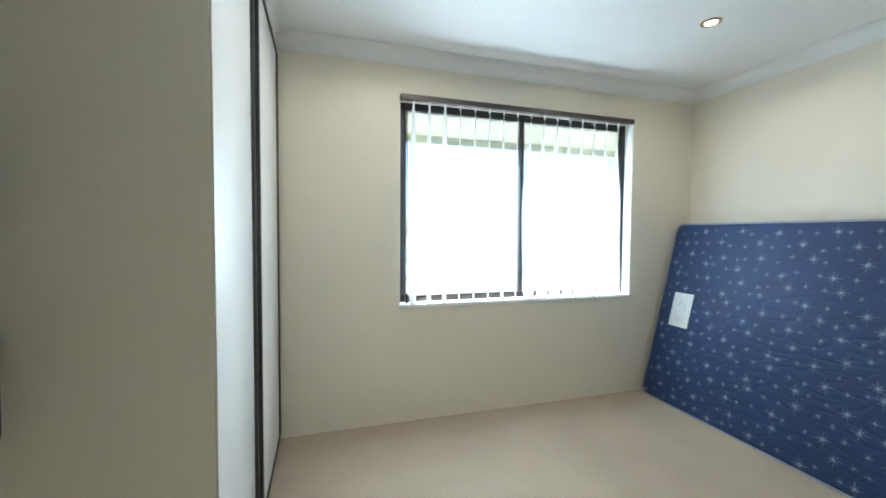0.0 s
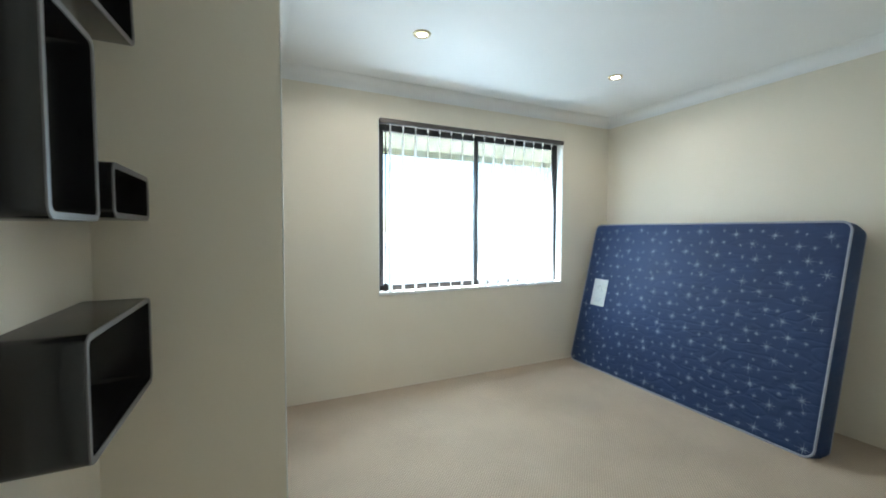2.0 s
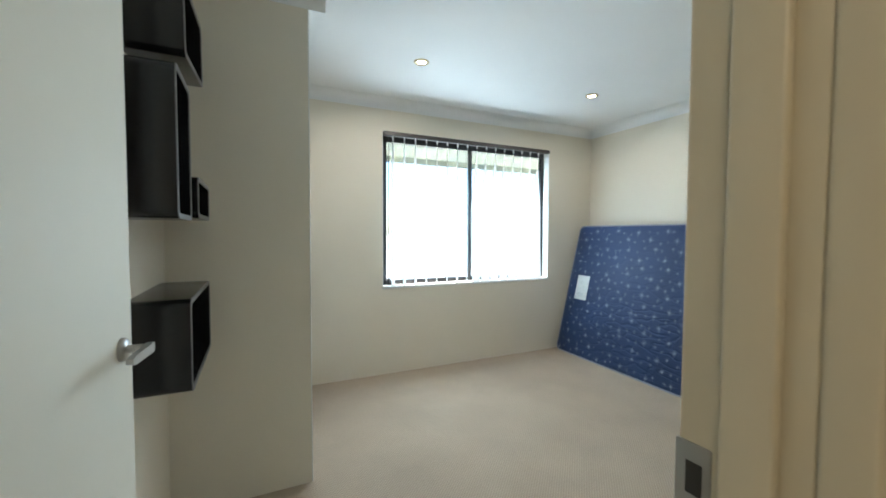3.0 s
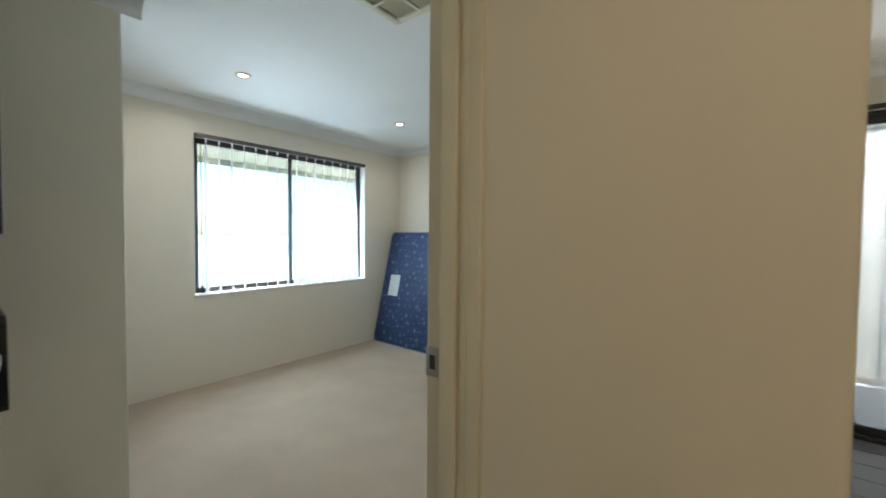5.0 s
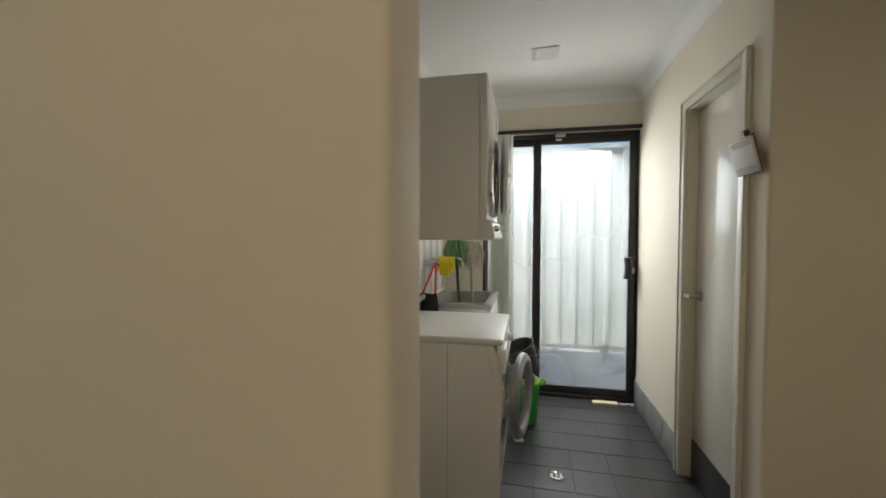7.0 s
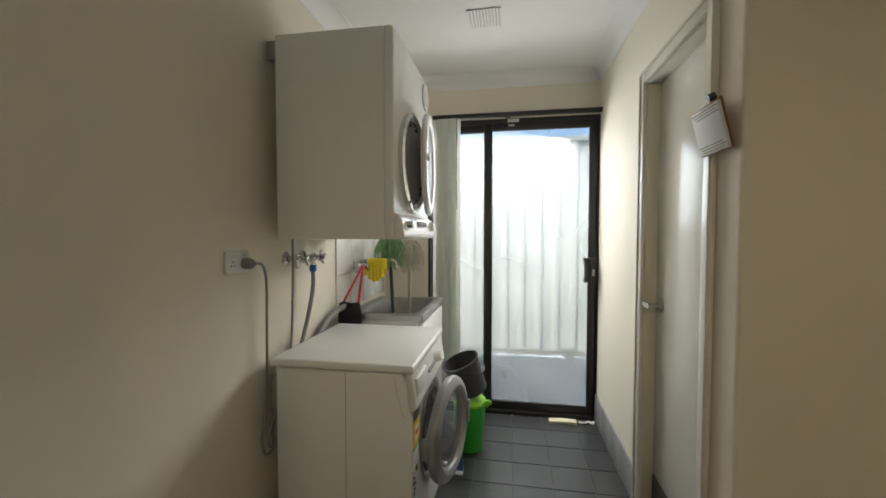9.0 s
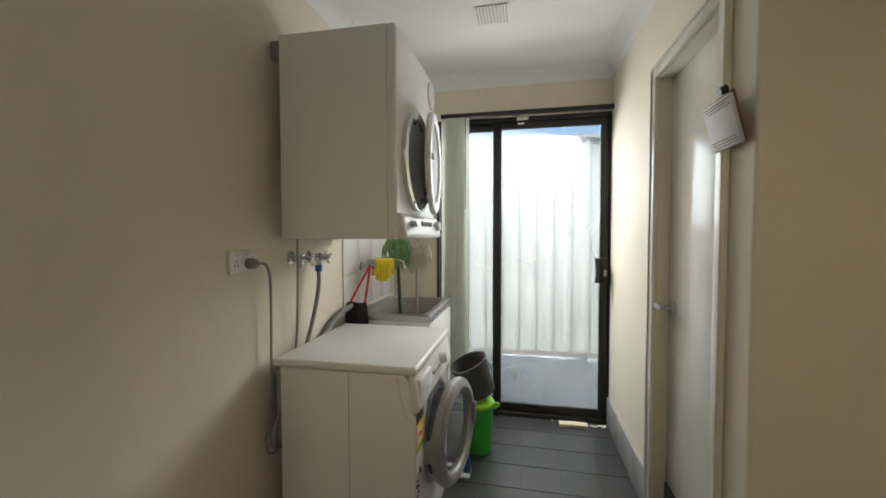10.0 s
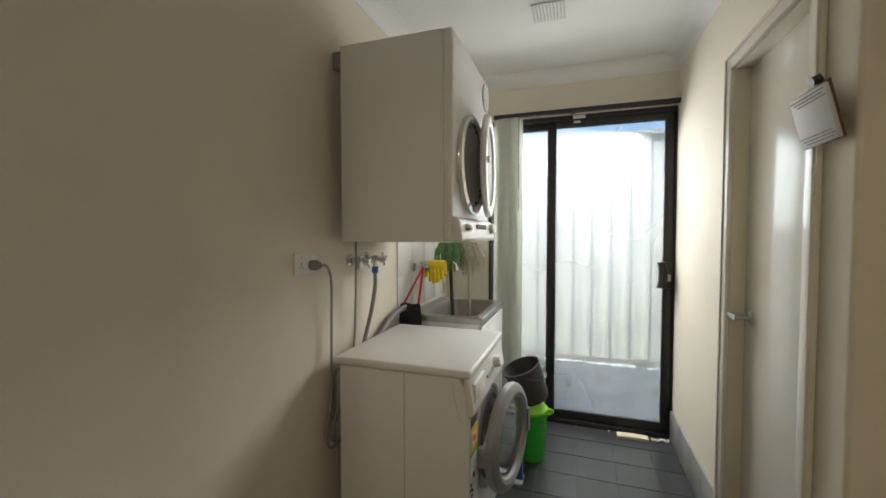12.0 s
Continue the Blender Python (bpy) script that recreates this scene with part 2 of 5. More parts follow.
solid("wall_east", [((EAST, DW_S - 0.1, 0), (EAST + 0.12, WIN_Y, H))], M_WALL, "cream painted rendered wall behind the mattress", "wall")
solid("wall_west", [((WEST - 0.12, DW_N, 0), (WEST, NIB_Y, H))], M_WALL, "cream painted wall of the shelf niche", "wall")
solid("wall_nib", [((WEST - 0.12, NIB_Y, 0), (NIB_X, NIB_Y + 0.10, H))], M_WALL, "cream painted end wall of the wardrobe", "wall")
solid("wall_wardrobe_back", [((WEST - 0.12, NIB_Y + 0.10, 0), (WEST - 0.02, WIN_Y, H))], M_WALL, "plain wall closing the wardrobe", "wall")
solid("wall_south", [((WEST - 0.12, DW_S, 0), (DOOR_L, DW_N, H)), ((DOOR_R, DW_S, 0), (EAST + 0.12, DW_N, H)), ((DOOR_L, DW_S, 2.06), (DOOR_R, DW_N, H)),
                     ((-1.5, DW_S, 0), (WEST - 0.12, DW_S + 0.1, H))], M_WALL, "cream painted wall with the bedroom doorway", "wall")
bm = bmesh.new()
box(bm, (HALL_X0, HALL_END, 0), (HALL_X1, DW_S, H), 0.0)
es = [e for e in bm.edges if abs(e.verts[0].co.y - HALL_END) < 1e-4 and abs(e.verts[1].co.y - HALL_END) < 1e-4 and abs(e.verts[0].co.z - e.verts[1].co.z) > 1]
bmesh.ops.bevel(bm, geom=es, offset=0.014, segments=4, profile=0.5, affect="EDGES")
tagged(link("wall_hall", bm, M_WALL, True), "cream painted hall wall with rounded plaster corner", "wall", kind="structure")
bm = bmesh.new()
box(bm, (CORN_X, LAUN_S - 1.2, 0), (CORN_X + 0.1, LAUN_S - 0.12, H))
box(bm, (CORN_X, LAUN_S - 0.12, 0), (LD0 + 0.05, LAUN_S, H))
box(bm, (LD1 - 0.05, LAUN_S - 0.12, 0), (LAUN_E + 0.12, LAUN_S, H))
box(bm, (LD0 + 0.05, LAUN_S - 0.12, LDH - 0.05), (LD1 - 0.05, LAUN_S, H))
es = [e for e in bm.edges if all(abs(v.co.y - LAUN_S) < 1e-4 and abs(v.co.x - CORN_X) < 1e-4 for v in e.verts)]
bmesh.ops.bevel(bm, geom=es, offset=0.012, segments=4, profile=0.5, affect="EDGES")
tagged(link("wall_laundry_south", bm, M_WALL, True), "cream painted laundry wall with a recessed door", "wall", kind="structure")
solid("wall_laundry_east", [((LAUN_E, LAUN_S, SZ1), (LAUN_E + 0.12, DW_S, H)), ((LAUN_E, SY1, 0), (LAUN_E + 0.12, DW_S, SZ1))], M_WALL, "cream painted wall over the sliding door", "wall")
solid("wall_hall_west", [((-1.6, -3.4, 0), (-1.5, DW_S + 0.1, H))], M_WALL, "plain cream wall closing the hall", "wall")
solid("wall_hall_south", [((-1.5, -3.4, 0), (CORN_X + 0.1, -3.3, H))], M_WALL, "plain cream wall closing the hall", "wall")
solid("ceiling", [((-1.6, -3.4, H), (EAST + 0.12, WIN_Y + 0.14, H + 0.12))], M_CEIL, "white painted plasterboard ceiling", "ceiling")


def cornice(name, a, b, out):
    """Cove cornice from a to b under the ceiling; out points into the room."""
    bm = bmesh.new()
    k = 0.085
    o = [(0, 0), (k, 0), (k, -0.003)] + [(k - 0.003 - (k - 0.006) * math.sin(t), -0.003 - (k - 0.006) * (1 - math.cos(t))) for t in [radians(a) for a in range(0, 91, 15)]] + [(0.003, -k), (0, -k)]
    extrude(bm, o, (*a, H - 0.001), (*b, H - 0.001), (*out, 0), (0, 0, 1))
    return tagged(link(name, bm, M_CEIL, True), "white cove cornice", "cornice", kind="structure")


cornice("cornice_north", (NIB_X - 0.02, WIN_Y), (EAST, WIN_Y), (0, -1))
cornice("cornice_east", (EAST, DW_N), (EAST, WIN_Y), (-1, 0))
cornice("cornice_nib", (WEST, NIB_Y), (NIB_X + 0.085, NIB_Y), (0, -1))
cornice("cornice_wardrobe", (NIB_X, NIB_Y), (NIB_X, WIN_Y), (1, 0))
cornice("cornice_west", (WEST, DW_N), (WEST, NIB_Y), (1, 0))
cornice("cornice_south", (WEST, DW_N), (EAST, DW_N), (0, 1))
cornice("cornice_laundry_end", (LAUN_E, LAUN_S), (LAUN_E, DW_S), (-1, 0))
cornice("cornice_laundry_north", (HALL_X1, DW_S), (LAUN_E, DW_S), (0, -1))
cornice("cornice_laundry_south", (CORN_X, LAUN_S), (LAUN_E, LAUN_S), (0, 1))

# ---- outside ----
M_GROUND = mat("gravel_ground", (0.17, 0.165, 0.16), 0.95, var=0.35, scale=40, bump=0.9, bscale=90)
M_FENCE = mat("cream_steel_sheet", (0.56, 0.52, 0.43), 0.5, var=0.04, scale=3)
M_PLINTH = mat("brown_plinth", (0.20, 0.14, 0.10), 0.7, var=0.1)
M_PAVE = mat("light_paving", (0.60, 0.58, 0.53), 0.9, var=0.12, scale=8, bump=0.3, bscale=60)
M_SOFFIT = mat("eave_lining", (0.64, 0.64, 0.50), 0.7, var=0.03, scale=3)
bm = bmesh.new()
box(bm, (-300, -300, -0.30), (300, 300, -0.12))
tagged(link("ground", bm, M_GROUND), "pale grey gravel ground outside", "ground", kind="structure")
solid("slab", [((-1.6, -3.4, -0.119), (EAST + 0.12, WIN_Y + 0.14, -0.101))], M_PAVE, "concrete slab under the house", "slab")


def fence(name, a, b, height, z0):
    a, b = Vector((*a, 0)), Vector((*b, 0))
    d = (b - a).normalized()
    nrm = Vector((-d.y, d.x, 0))
    f = thing(name, (a + b) / 2 + Vector((0, 0, z0)), "cream ribbed steel sheet fence on the ground", "fence")
    n = int((b - a).length / 0.2)
    o = [(0.0, -0.004)]
    for i in range(n):
        u = i * 0.2
        o += [(u, 0), (u + 0.12, 0), (u + 0.135, 0.022), (u + 0.185, 0.022)]
    o += [(n * 0.2, 0), (n * 0.2, -0.004)]
    bm = bmesh.new()
    extrude(bm, o, a + Vector((0, 0, z0 + 0.05)), a + Vector((0, 0, z0 + height)), d, nrm)
    part("sheet", bm, M_FENCE, f, smooth=False)
    for nm, z, hh in (("plinth", z0, 0.06), ("top_rail", z0 + height - 0.02, 0.05)):
        bm = bmesh.new()
        c = (a + b) / 2
        m = Matrix.Translation((c.x, c.y, z + hh / 2)) @ Matrix.Rotation(math.atan2(d.y, d.x), 4, "Z") @ Matrix.Diagonal(((b - a).length, 0.06, hh, 1))
        bmesh.ops.create_cube(bm, size=1.0, matrix=m)
        part(nm, bm, M_PLINTH if nm == "plinth" else M_FENCE, f)
    return f


fence("fence", (5.40, -6.0), (5.40, 2.7), 2.55, -0.12)
# pale ground sheet added to brighten the window view and bounce sun indoors
solid("pavement", [((-150, WIN_Y + 0.141, -0.119), (150, 300, -0.100))], M_PAVE, "pale paving added outside the window as bright backdrop and bounce", "paving")

# ---- bedroom window ----
w = thing("window_1", ((WX0 + WX1) / 2, WIN_Y + 0.1, WZ0), "black aluminium sliding window with two clear panes", "window", kind="structure")
FY0, FY1 = WIN_Y + 0.085, WIN_Y + 0.135
for nm, lo, hi in (("frame_head", (WX0, FY0, WZ1 - 0.05), (WX1, FY1, WZ1)), ("frame_bottom", (WX0, FY0, WZ0 + 0.012), (WX1, FY1, WZ0 + 0.055)),
                   ("frame_jamb", (WX0, FY0, WZ0 + 0.055), (WX0 + 0.065, FY1, WZ1 - 0.05)), ("frame_jamb", (WX1 - 0.04, FY0, WZ0 + 0.055), (WX1, FY1, WZ1 - 0.05)),
                   ("mullion", (2.022, FY0 - 0.008, WZ0 + 0.055), (2.050, FY1 - 0.01, WZ1 - 0.05))):
    bm = bmesh.new()
    box(bm, lo, hi, 0.004)
    part(nm, bm, M_ALU, w)
for a, b, y in ((WX0 + 0.065, 2.022, FY0 + 0.03), (2.05, WX1 - 0.04, FY0 + 0.012)):
    bm = bmesh.new()
    box(bm, (a, y, WZ0 + 0.055), (b, y + 0.005, WZ1 - 0.05))
    g = part("pane", bm, M_GLASS, w, "clear glass pane", smooth=False)
    g.visible_shadow = False
solid("window_sill", [((WX0 - 0.001, WIN_Y - 0.012, WZ0 - 0.012), (WX1 + 0.001, FY0, WZ0 + 0.012))], M_WHITE, "white painted window sill", "window sill", bevel=0.004)
solid("window_reveal", [((WX0, WIN_Y + 0.002, WZ0 + 0.012), (WX0 + 0.006, FY0, WZ1)), ((WX1 - 0.006, WIN_Y + 0.002, WZ0 + 0.012), (WX1, FY0, WZ1))], M_WHITE, "white painted window reveal", "window reveal")

# eave outside the bedroom window
ev = thing("eave", (2, 3.3, 1.9), "pale green-cream eave lining and fascia outside the window", "eave", kind="structure")
bm = bmesh.new()
extrude(bm, [(2.80, 2.30), (3.40, 2.11), (3.40, 2.15), (2.80, 2.36)], (-1, 0, 0), (4.4, 0, 0), (0, 1, 0), (0, 0, 1))
part("lining", bm, M_SOFFIT, ev, smooth=False)
bm = bmesh.new()
box(bm, (-1, 3.40, 2.045), (4.4, 3.42, 2.24))
part("fascia", bm, M_SOFFIT, ev, smooth=False)

# ---- sliding door of the laundry ----
sd = thing("sliding_door", (LAUN_E + 0.06, (SY0 + SY1) / 2, 0), "black aluminium framed sliding glass door, closed", "sliding door", kind="structure")
SX0, SX1 = LAUN_E - 0.006, LAUN_E + 0.095
for nm, lo, hi in (("frame_head", (SX0, SY0, SZ1 - 0.03), (SX1, SY1, SZ1)), ("frame_bottom", (SX0, SY0, 0.0), (SX1, SY1, 0.03)),
                   ("frame_jamb", (SX0, SY0, 0.03), (SX1, SY0 + 0.035, SZ1 - 0.03)), ("frame_jamb", (SX0, SY1 - 0.02, 0.03), (SX1, SY1, SZ1 - 0.03))):
    bm = bmesh.new()
    box(bm, lo, hi, 0.003)
    part(nm, bm, M_ALU, sd)


def sash(y0, y1, x, far=0.06):
    for nm, lo, hi in (("stile", (x, y0, 0.03), (x + 0.03, y0 + 0.06, SZ1 - 0.03)), ("stile", (x, y1 - far, 0.03), (x + 0.03, y1, SZ1 - 0.03)),
                       ("rail", (x, y0 + 0.06, SZ1 - 0.08), (x + 0.03, y1 - far, SZ1 - 0.03)), ("rail", (x, y0 + 0.06, 0.03), (x + 0.03, y1 - far, 0.09))):
        bm = bmesh.new()
        box(bm, lo, hi, 0.004)
        part(nm, bm, M_ALU, sd)
    bm = bmesh.new()
    box(bm, (x + 0.012, y0 + 0.06, 0.09), (x + 0.018, y1 - far, SZ1 - 0.08))
    g = part("pane", bm, M_DGLASS, sd, "clear glass pane with sun haze mixed in", smooth=False)
    g.visible_shadow = False


sash(SY0 + 0.035, -1.313, LAUN_E + 0.012)
sash(-1.37, SY1 - 0.02, LAUN_E + 0.047, 0.02)


# unseen eave and gutter over the laundry door, reach set to block the sun
ge = thing("eave", (3.9, -1.5, 2.3), "unseen cream eave and gutter added outside the sliding door for shade", "eave", kind="structure")
bm = bmesh.new()
box(bm, (LAUN_E + 0.12, -3.4, 2.38), (4.16, 0.2, 2.42))
box(bm, (EAST + 0.125, 0.2, 2.38), (4.16, 2.85, 2.42))
part("lining", bm, M_SOFFIT, ge, smooth=False)
bm = bmesh.new()
box(bm, (4.16, -3.4, 2.28), (4.20, 2.85, 2.44))
part("gutter", bm, M_SOFFIT, ge, smooth=False)

# ---- vertical blind ----
bl = thing("vertical_blind", (2.03, WIN_Y - 0.03, 2.1), "white fabric vertical blind hanging open on a dark headrail", "blind")
bm = bmesh.new()
box(bm, (WX0 - 0.002, WIN_Y - 0.062, 2.128), (2.925, WIN_Y - 0.016, 2.164), 0.004)
part("headrail", bm, M_BRONZE, bl, "dark brown aluminium headrail")
rnd = random.Random(4)
for i in range(17):
    cx = WX0 + 0.085 + i * 0.1075
    right = i >= 8
    a0 = radians(63 + rnd.uniform(-7, 7) - (6 if right else 0))
    a1 = a0 + radians(rnd.uniform(-10, 10) - (62 if right and i < 16 else 0))
    bm = bmesh.new()
    rows = []
    for k in range(15):
        f = k / 14
        z = 2.103 - f * 1.303
        a = a0 + (a1 - a0) * (min(f / 0.45, 1.0) ** 1.5 if right else f ** 1.3)
        belly = 0.06 * math.sin(f * 3.1) * (1 if right else 0.15)
        wdt = 0.0445 if f > 0.012 else 0.02
        row = []
        for q in (-1, -0.5, 0, 0.5, 1):
            u, v = q * wdt, 0.004 * (1 - q * q)
            row.append(bm.verts.new((cx - belly * 0.6 + u * math.cos(a) + v * math.sin(a), WIN_Y - 0.040 - 0.02 * right * math.sin(f * 3.1) - u * math.sin(a) * -1 + v * math.cos(a), z)))
        rows.append(row)
    for r0, r1 in zip(rows, rows[1:]):
        for q in range(4):
            bm.faces.new((r0[q], r0[q + 1], r1[q + 1], r1[q]))
    part("slat", bm, M_SLAT, bl)
    bm = bmesh.new()
    box(bm, (cx - 0.006, WIN_Y - 0.046, 2.098), (cx + 0.006, WIN_Y - 0.034, 2.129), 0.002)
    part("hanger", bm, M_APPL2, bl)
bm = bmesh.new()
tube(bm, [(WX0 + 0.045, WIN_Y - 0.04, 2.13), (WX0 + 0.045, WIN_Y - 0.04, 0.86)], 0.0035, 6)
part("cord", bm, M_BLACKP, bl, "dark control cord")
bm = bmesh.new()
box(bm, (WX0 + 0.032, WIN_Y - 0.052, 0.812), (WX0 + 0.056, WIN_Y - 0.028, 0.875), 0.005)
part("cord_weight", bm, M_BLACKP, bl, "black cord weight")

# ---- mattress ----
M_MATT = mat("blue_ticking", (0.0125, 0.037, 0.115), 0.65, var=0.10, scale=5, bump=0.0)
nt = M_MATT.node_tree
co = nt.nodes.new("ShaderNodeTexCoord")
mp = nt.nodes.new("ShaderNodeMapping")
mp.inputs["Scale"].default_value = (1.0, 3.0, 9.0)
mp.inputs["Rotation"].default_value = (radians(12), 0, 0)
nt.links.new(co.outputs["Object"], mp.inputs["Vector"])
q1 = node(nt, "ShaderNodeTexNoise", Scale=1.6, Detail=1.0)
nt.links.new(mp.outputs[0], q1.inputs["Vector"])
q2 = node(nt, "ShaderNodeTexNoise", Scale=700.0, Detail=2.0)
nt.links.new(co.outputs["Object"], q2.inputs["Vector"])
crease = math_node(nt, "ABSOLUTE", math_node(nt, "SUBTRACT", q1.outputs["Fac"], 0.5))
crease = math_node(nt, "MINIMUM", math_node(nt, "MULTIPLY", crease, 14.0), 1.0)
hgt = math_node(nt, "ADD", crease, math_node(nt, "MULTIPLY", q2.outputs["Fac"], 0.10))
bp = node(nt, "ShaderNodeBump", Strength=0.18, Distance=0.014)
nt.links.new(hgt, bp.inputs["Height"])
nt.links.new(bp.outputs[0], nt.nodes["Principled BSDF"].inputs["Normal"])
M_STAR = mat("pale_star_print", (0.26, 0.32, 0.41), 0.7, var=0.25, scale=40)
M_PIPE = mat("grey_piping", (0.34, 0.36, 0.43), 0.6, var=0.08, scale=60, bump=0.3, bscale=500)
M_LABEL = mat("white_cloth_label", (0.66, 0.70, 0.70), 0.6, var=0.06, scale=40)
M_LABEL2 = mat("label_print", (0.40, 0.45, 0.47), 0.6)
ML, MH, MT = 1.955, 1.40, 0.185
MATT_M = Matrix.Translation((3.045, 1.653, 0.004)) @ Matrix.Rotation(radians(-1.3), 4, "Z") @ Matrix.Rotation(radians(13.6), 4, "Y")
mt = thing("mattress", (3.0, 1.55, 0), "blue star-patterned mattress leaning on its long side against the wall", "mattress")


def round_rect(hl, hh, r, n=5):
    out = []
    for cy, cz, a0 in ((hl - r, hh - r, 0), (-hl + r, hh - r, 90), (-hl + r, -hh + r, 180), (hl - r, -hh + r, 270)):
        for k in range(n + 1):
            a = radians(a0 + 90 * k / n)
            out.append((cy + r * math.cos(a), cz + r * math.sin(a)))
    return out


bm = bmesh.new()
rings = []
for x, g in ((0.0, 0.035), (0.006, 0.012), (0.018, 0.0), (MT / 2, -0.006), (MT - 0.018, 0.0), (MT - 0.006, 0.012), (MT, 0.035)):
    rings.append([bm.verts.new((x, y, MH / 2 + z)) for y, z in round_rect(ML / 2 - g, MH / 2 - g, 0.06)])
n = len(rings[0])
for r0, r1 in zip(rings, rings[1:]):
    for k in range(n):
        bm.faces.new((r0[k], r0[(k + 1) % n], r1[(k + 1) % n], r1[k]))
bm.faces.new(rings[0])
bm.faces.new(rings[-1])
bmesh.ops.transform(bm, matrix=MATT_M, verts=bm.verts)
part("body", bm, M_MATT, mt)
for x in (0.008, MT - 0.008):
    bm = bmesh.new()
    tube(bm, [(x, y, MH / 2 + z) for y, z in round_rect(ML / 2 - 0.006, MH / 2 - 0.006, 0.055)], 0.0068, 8, closed=True)
    bmesh.ops.transform(bm, matrix=MATT_M, verts=bm.verts)
    part("piping", bm, M_PIPE, mt, "pale grey corded edge piping")
bm = bmesh.new()


def star(bm, y, z, r, turn):
    c = bm.verts.new((-0.0015, y, z))
    vs = []
    for k in range(16):
        a = turn + 2 * math.pi * k / 16
        rr = r * (1.0 if k % 4 == 0 else 0.72) if k % 2 == 0 else r * 0.095
        vs.append(bm.verts.new((-0.0015, y + rr * math.cos(a), z + rr * math.sin(a))))
    for k in range(16):
        bm.faces.new((c, vs[k], vs[(k + 1) % 16]))


rs = random.Random(7)
LY0, LZ0 = 0.765, 0.715      # label centre
for j in range(16):
    for i in range(22):
        y = -ML / 2 + 0.06 + (i + 0.5 * (j % 2)) * 0.0875 + rs.uniform(-0.020, 0.020)
        z = 0.06 + j * 0.084 + rs.uniform(-0.020, 0.020)
        if abs(y) > ML / 2 - 0.05 or z > MH - 0.05 or (abs(y - LY0) < 0.11 and abs(z - LZ0) < 0.16):
            continue
        star(bm, y, z, 0.049 if (i + 2 * (j % 3)) % 3 == 0 else rs.uniform(0.021, 0.031), rs.uniform(-0.2, 0.2))
bmesh.ops.transform(bm, matrix=MATT_M, verts=bm.verts)
tagged(part("star_print", bm, M_STAR, mt, "pale eight-pointed printed stars", smooth=False), kind="stuff")
bm = bmesh.new()
box(bm, (-0.005, LY0 - 0.082, LZ0 - 0.13), (0.001, LY0 + 0.082, LZ0 + 0.13), 0.001)
bmesh.ops.transform(bm, matrix=MATT_M, verts=bm.verts)
lb = part("label", bm, M_LABEL, mt, "white cloth label sewn near the edge")
bm = bmesh.new()
tube(bm, [(-0.0055, LY0 + 0.03 * math.cos(t) - 0.01, LZ0 + 0.035 + 0.035 * math.sin(1.5 * t)) for t in [k * 0.5 for k in range(13)]], 0.0016, 5)
for k in range(3):
    box(bm, (-0.0058, LY0 - 0.045 + 0.01 * k, LZ0 - 0.06 - 0.015 * k), (-0.0045, LY0 + 0.045, LZ0 - 0.056 - 0.015 * k))
bmesh.ops.transform(bm, matrix=MATT_M, verts=bm.verts)
tagged(part("print", bm, M_LABEL2, lb), kind="stuff")

# ---- wardrobe ----
wd = thing("wardrobe", (0.3, 2.1, 0), "built-in wardrobe with white sliding doors in dark frames", "wardrobe")
bm = bmesh.new()
box(bm, (NIB_X + 0.0005, NIB_Y + 0.003, 0), (NIB_X + 0.006, 1.952, H - 0.001), 0.002)
box(bm, (NIB_X - 0.10, NIB_Y + 0.101, 0), (NIB_X, 1.952, H - 0.001))
part("side_panel", bm, M_WHITE, wd, "plain white painted side panel")
for nm, lo, hi, m_ in (("door_panel", (0.338, 2.00, 0.03), (0.353, 2.63, 2.32), M_WHITE), ("stile", (0.300, 1.954, 0.012), (0.335, 1.974, 2.33), M_BRONZE),
                       ("stile", (0.320, 1.976, 0.012), (0.352, 1.998, 2.33), M_ALU), ("stile", (0.330, 2.631, 0.03), (0.362, 2.661, 2.32), M_BRONZE),
                       ("floor_track", (0.220, 1.954, 0.001), (0.358, 2.663, 0.012), M_BRONZE), ("bottom_rail", (0.334, 2.00, 0.012), (0.360, 2.631, 0.03), M_BRONZE),
                       ("top_track", (0.220, 1.954, 2.33), (0.358, 2.663, 2.356), M_BRONZE), ("bulkhead", (0.220, 1.954, 2.357), (0.350, 2.663, H - 0.001), M_WHITE)):
    bm = bmesh.new()
    box(bm, lo, hi, 0.002)
    part(nm, bm, m_, wd)
bm = bmesh.new()
box(bm, (0.302, 1.9743, 0.012), (0.337, 1.9757, 2.33))
part("edge_strip", bm, M_CHROME, wd, "bright aluminium edge strip")

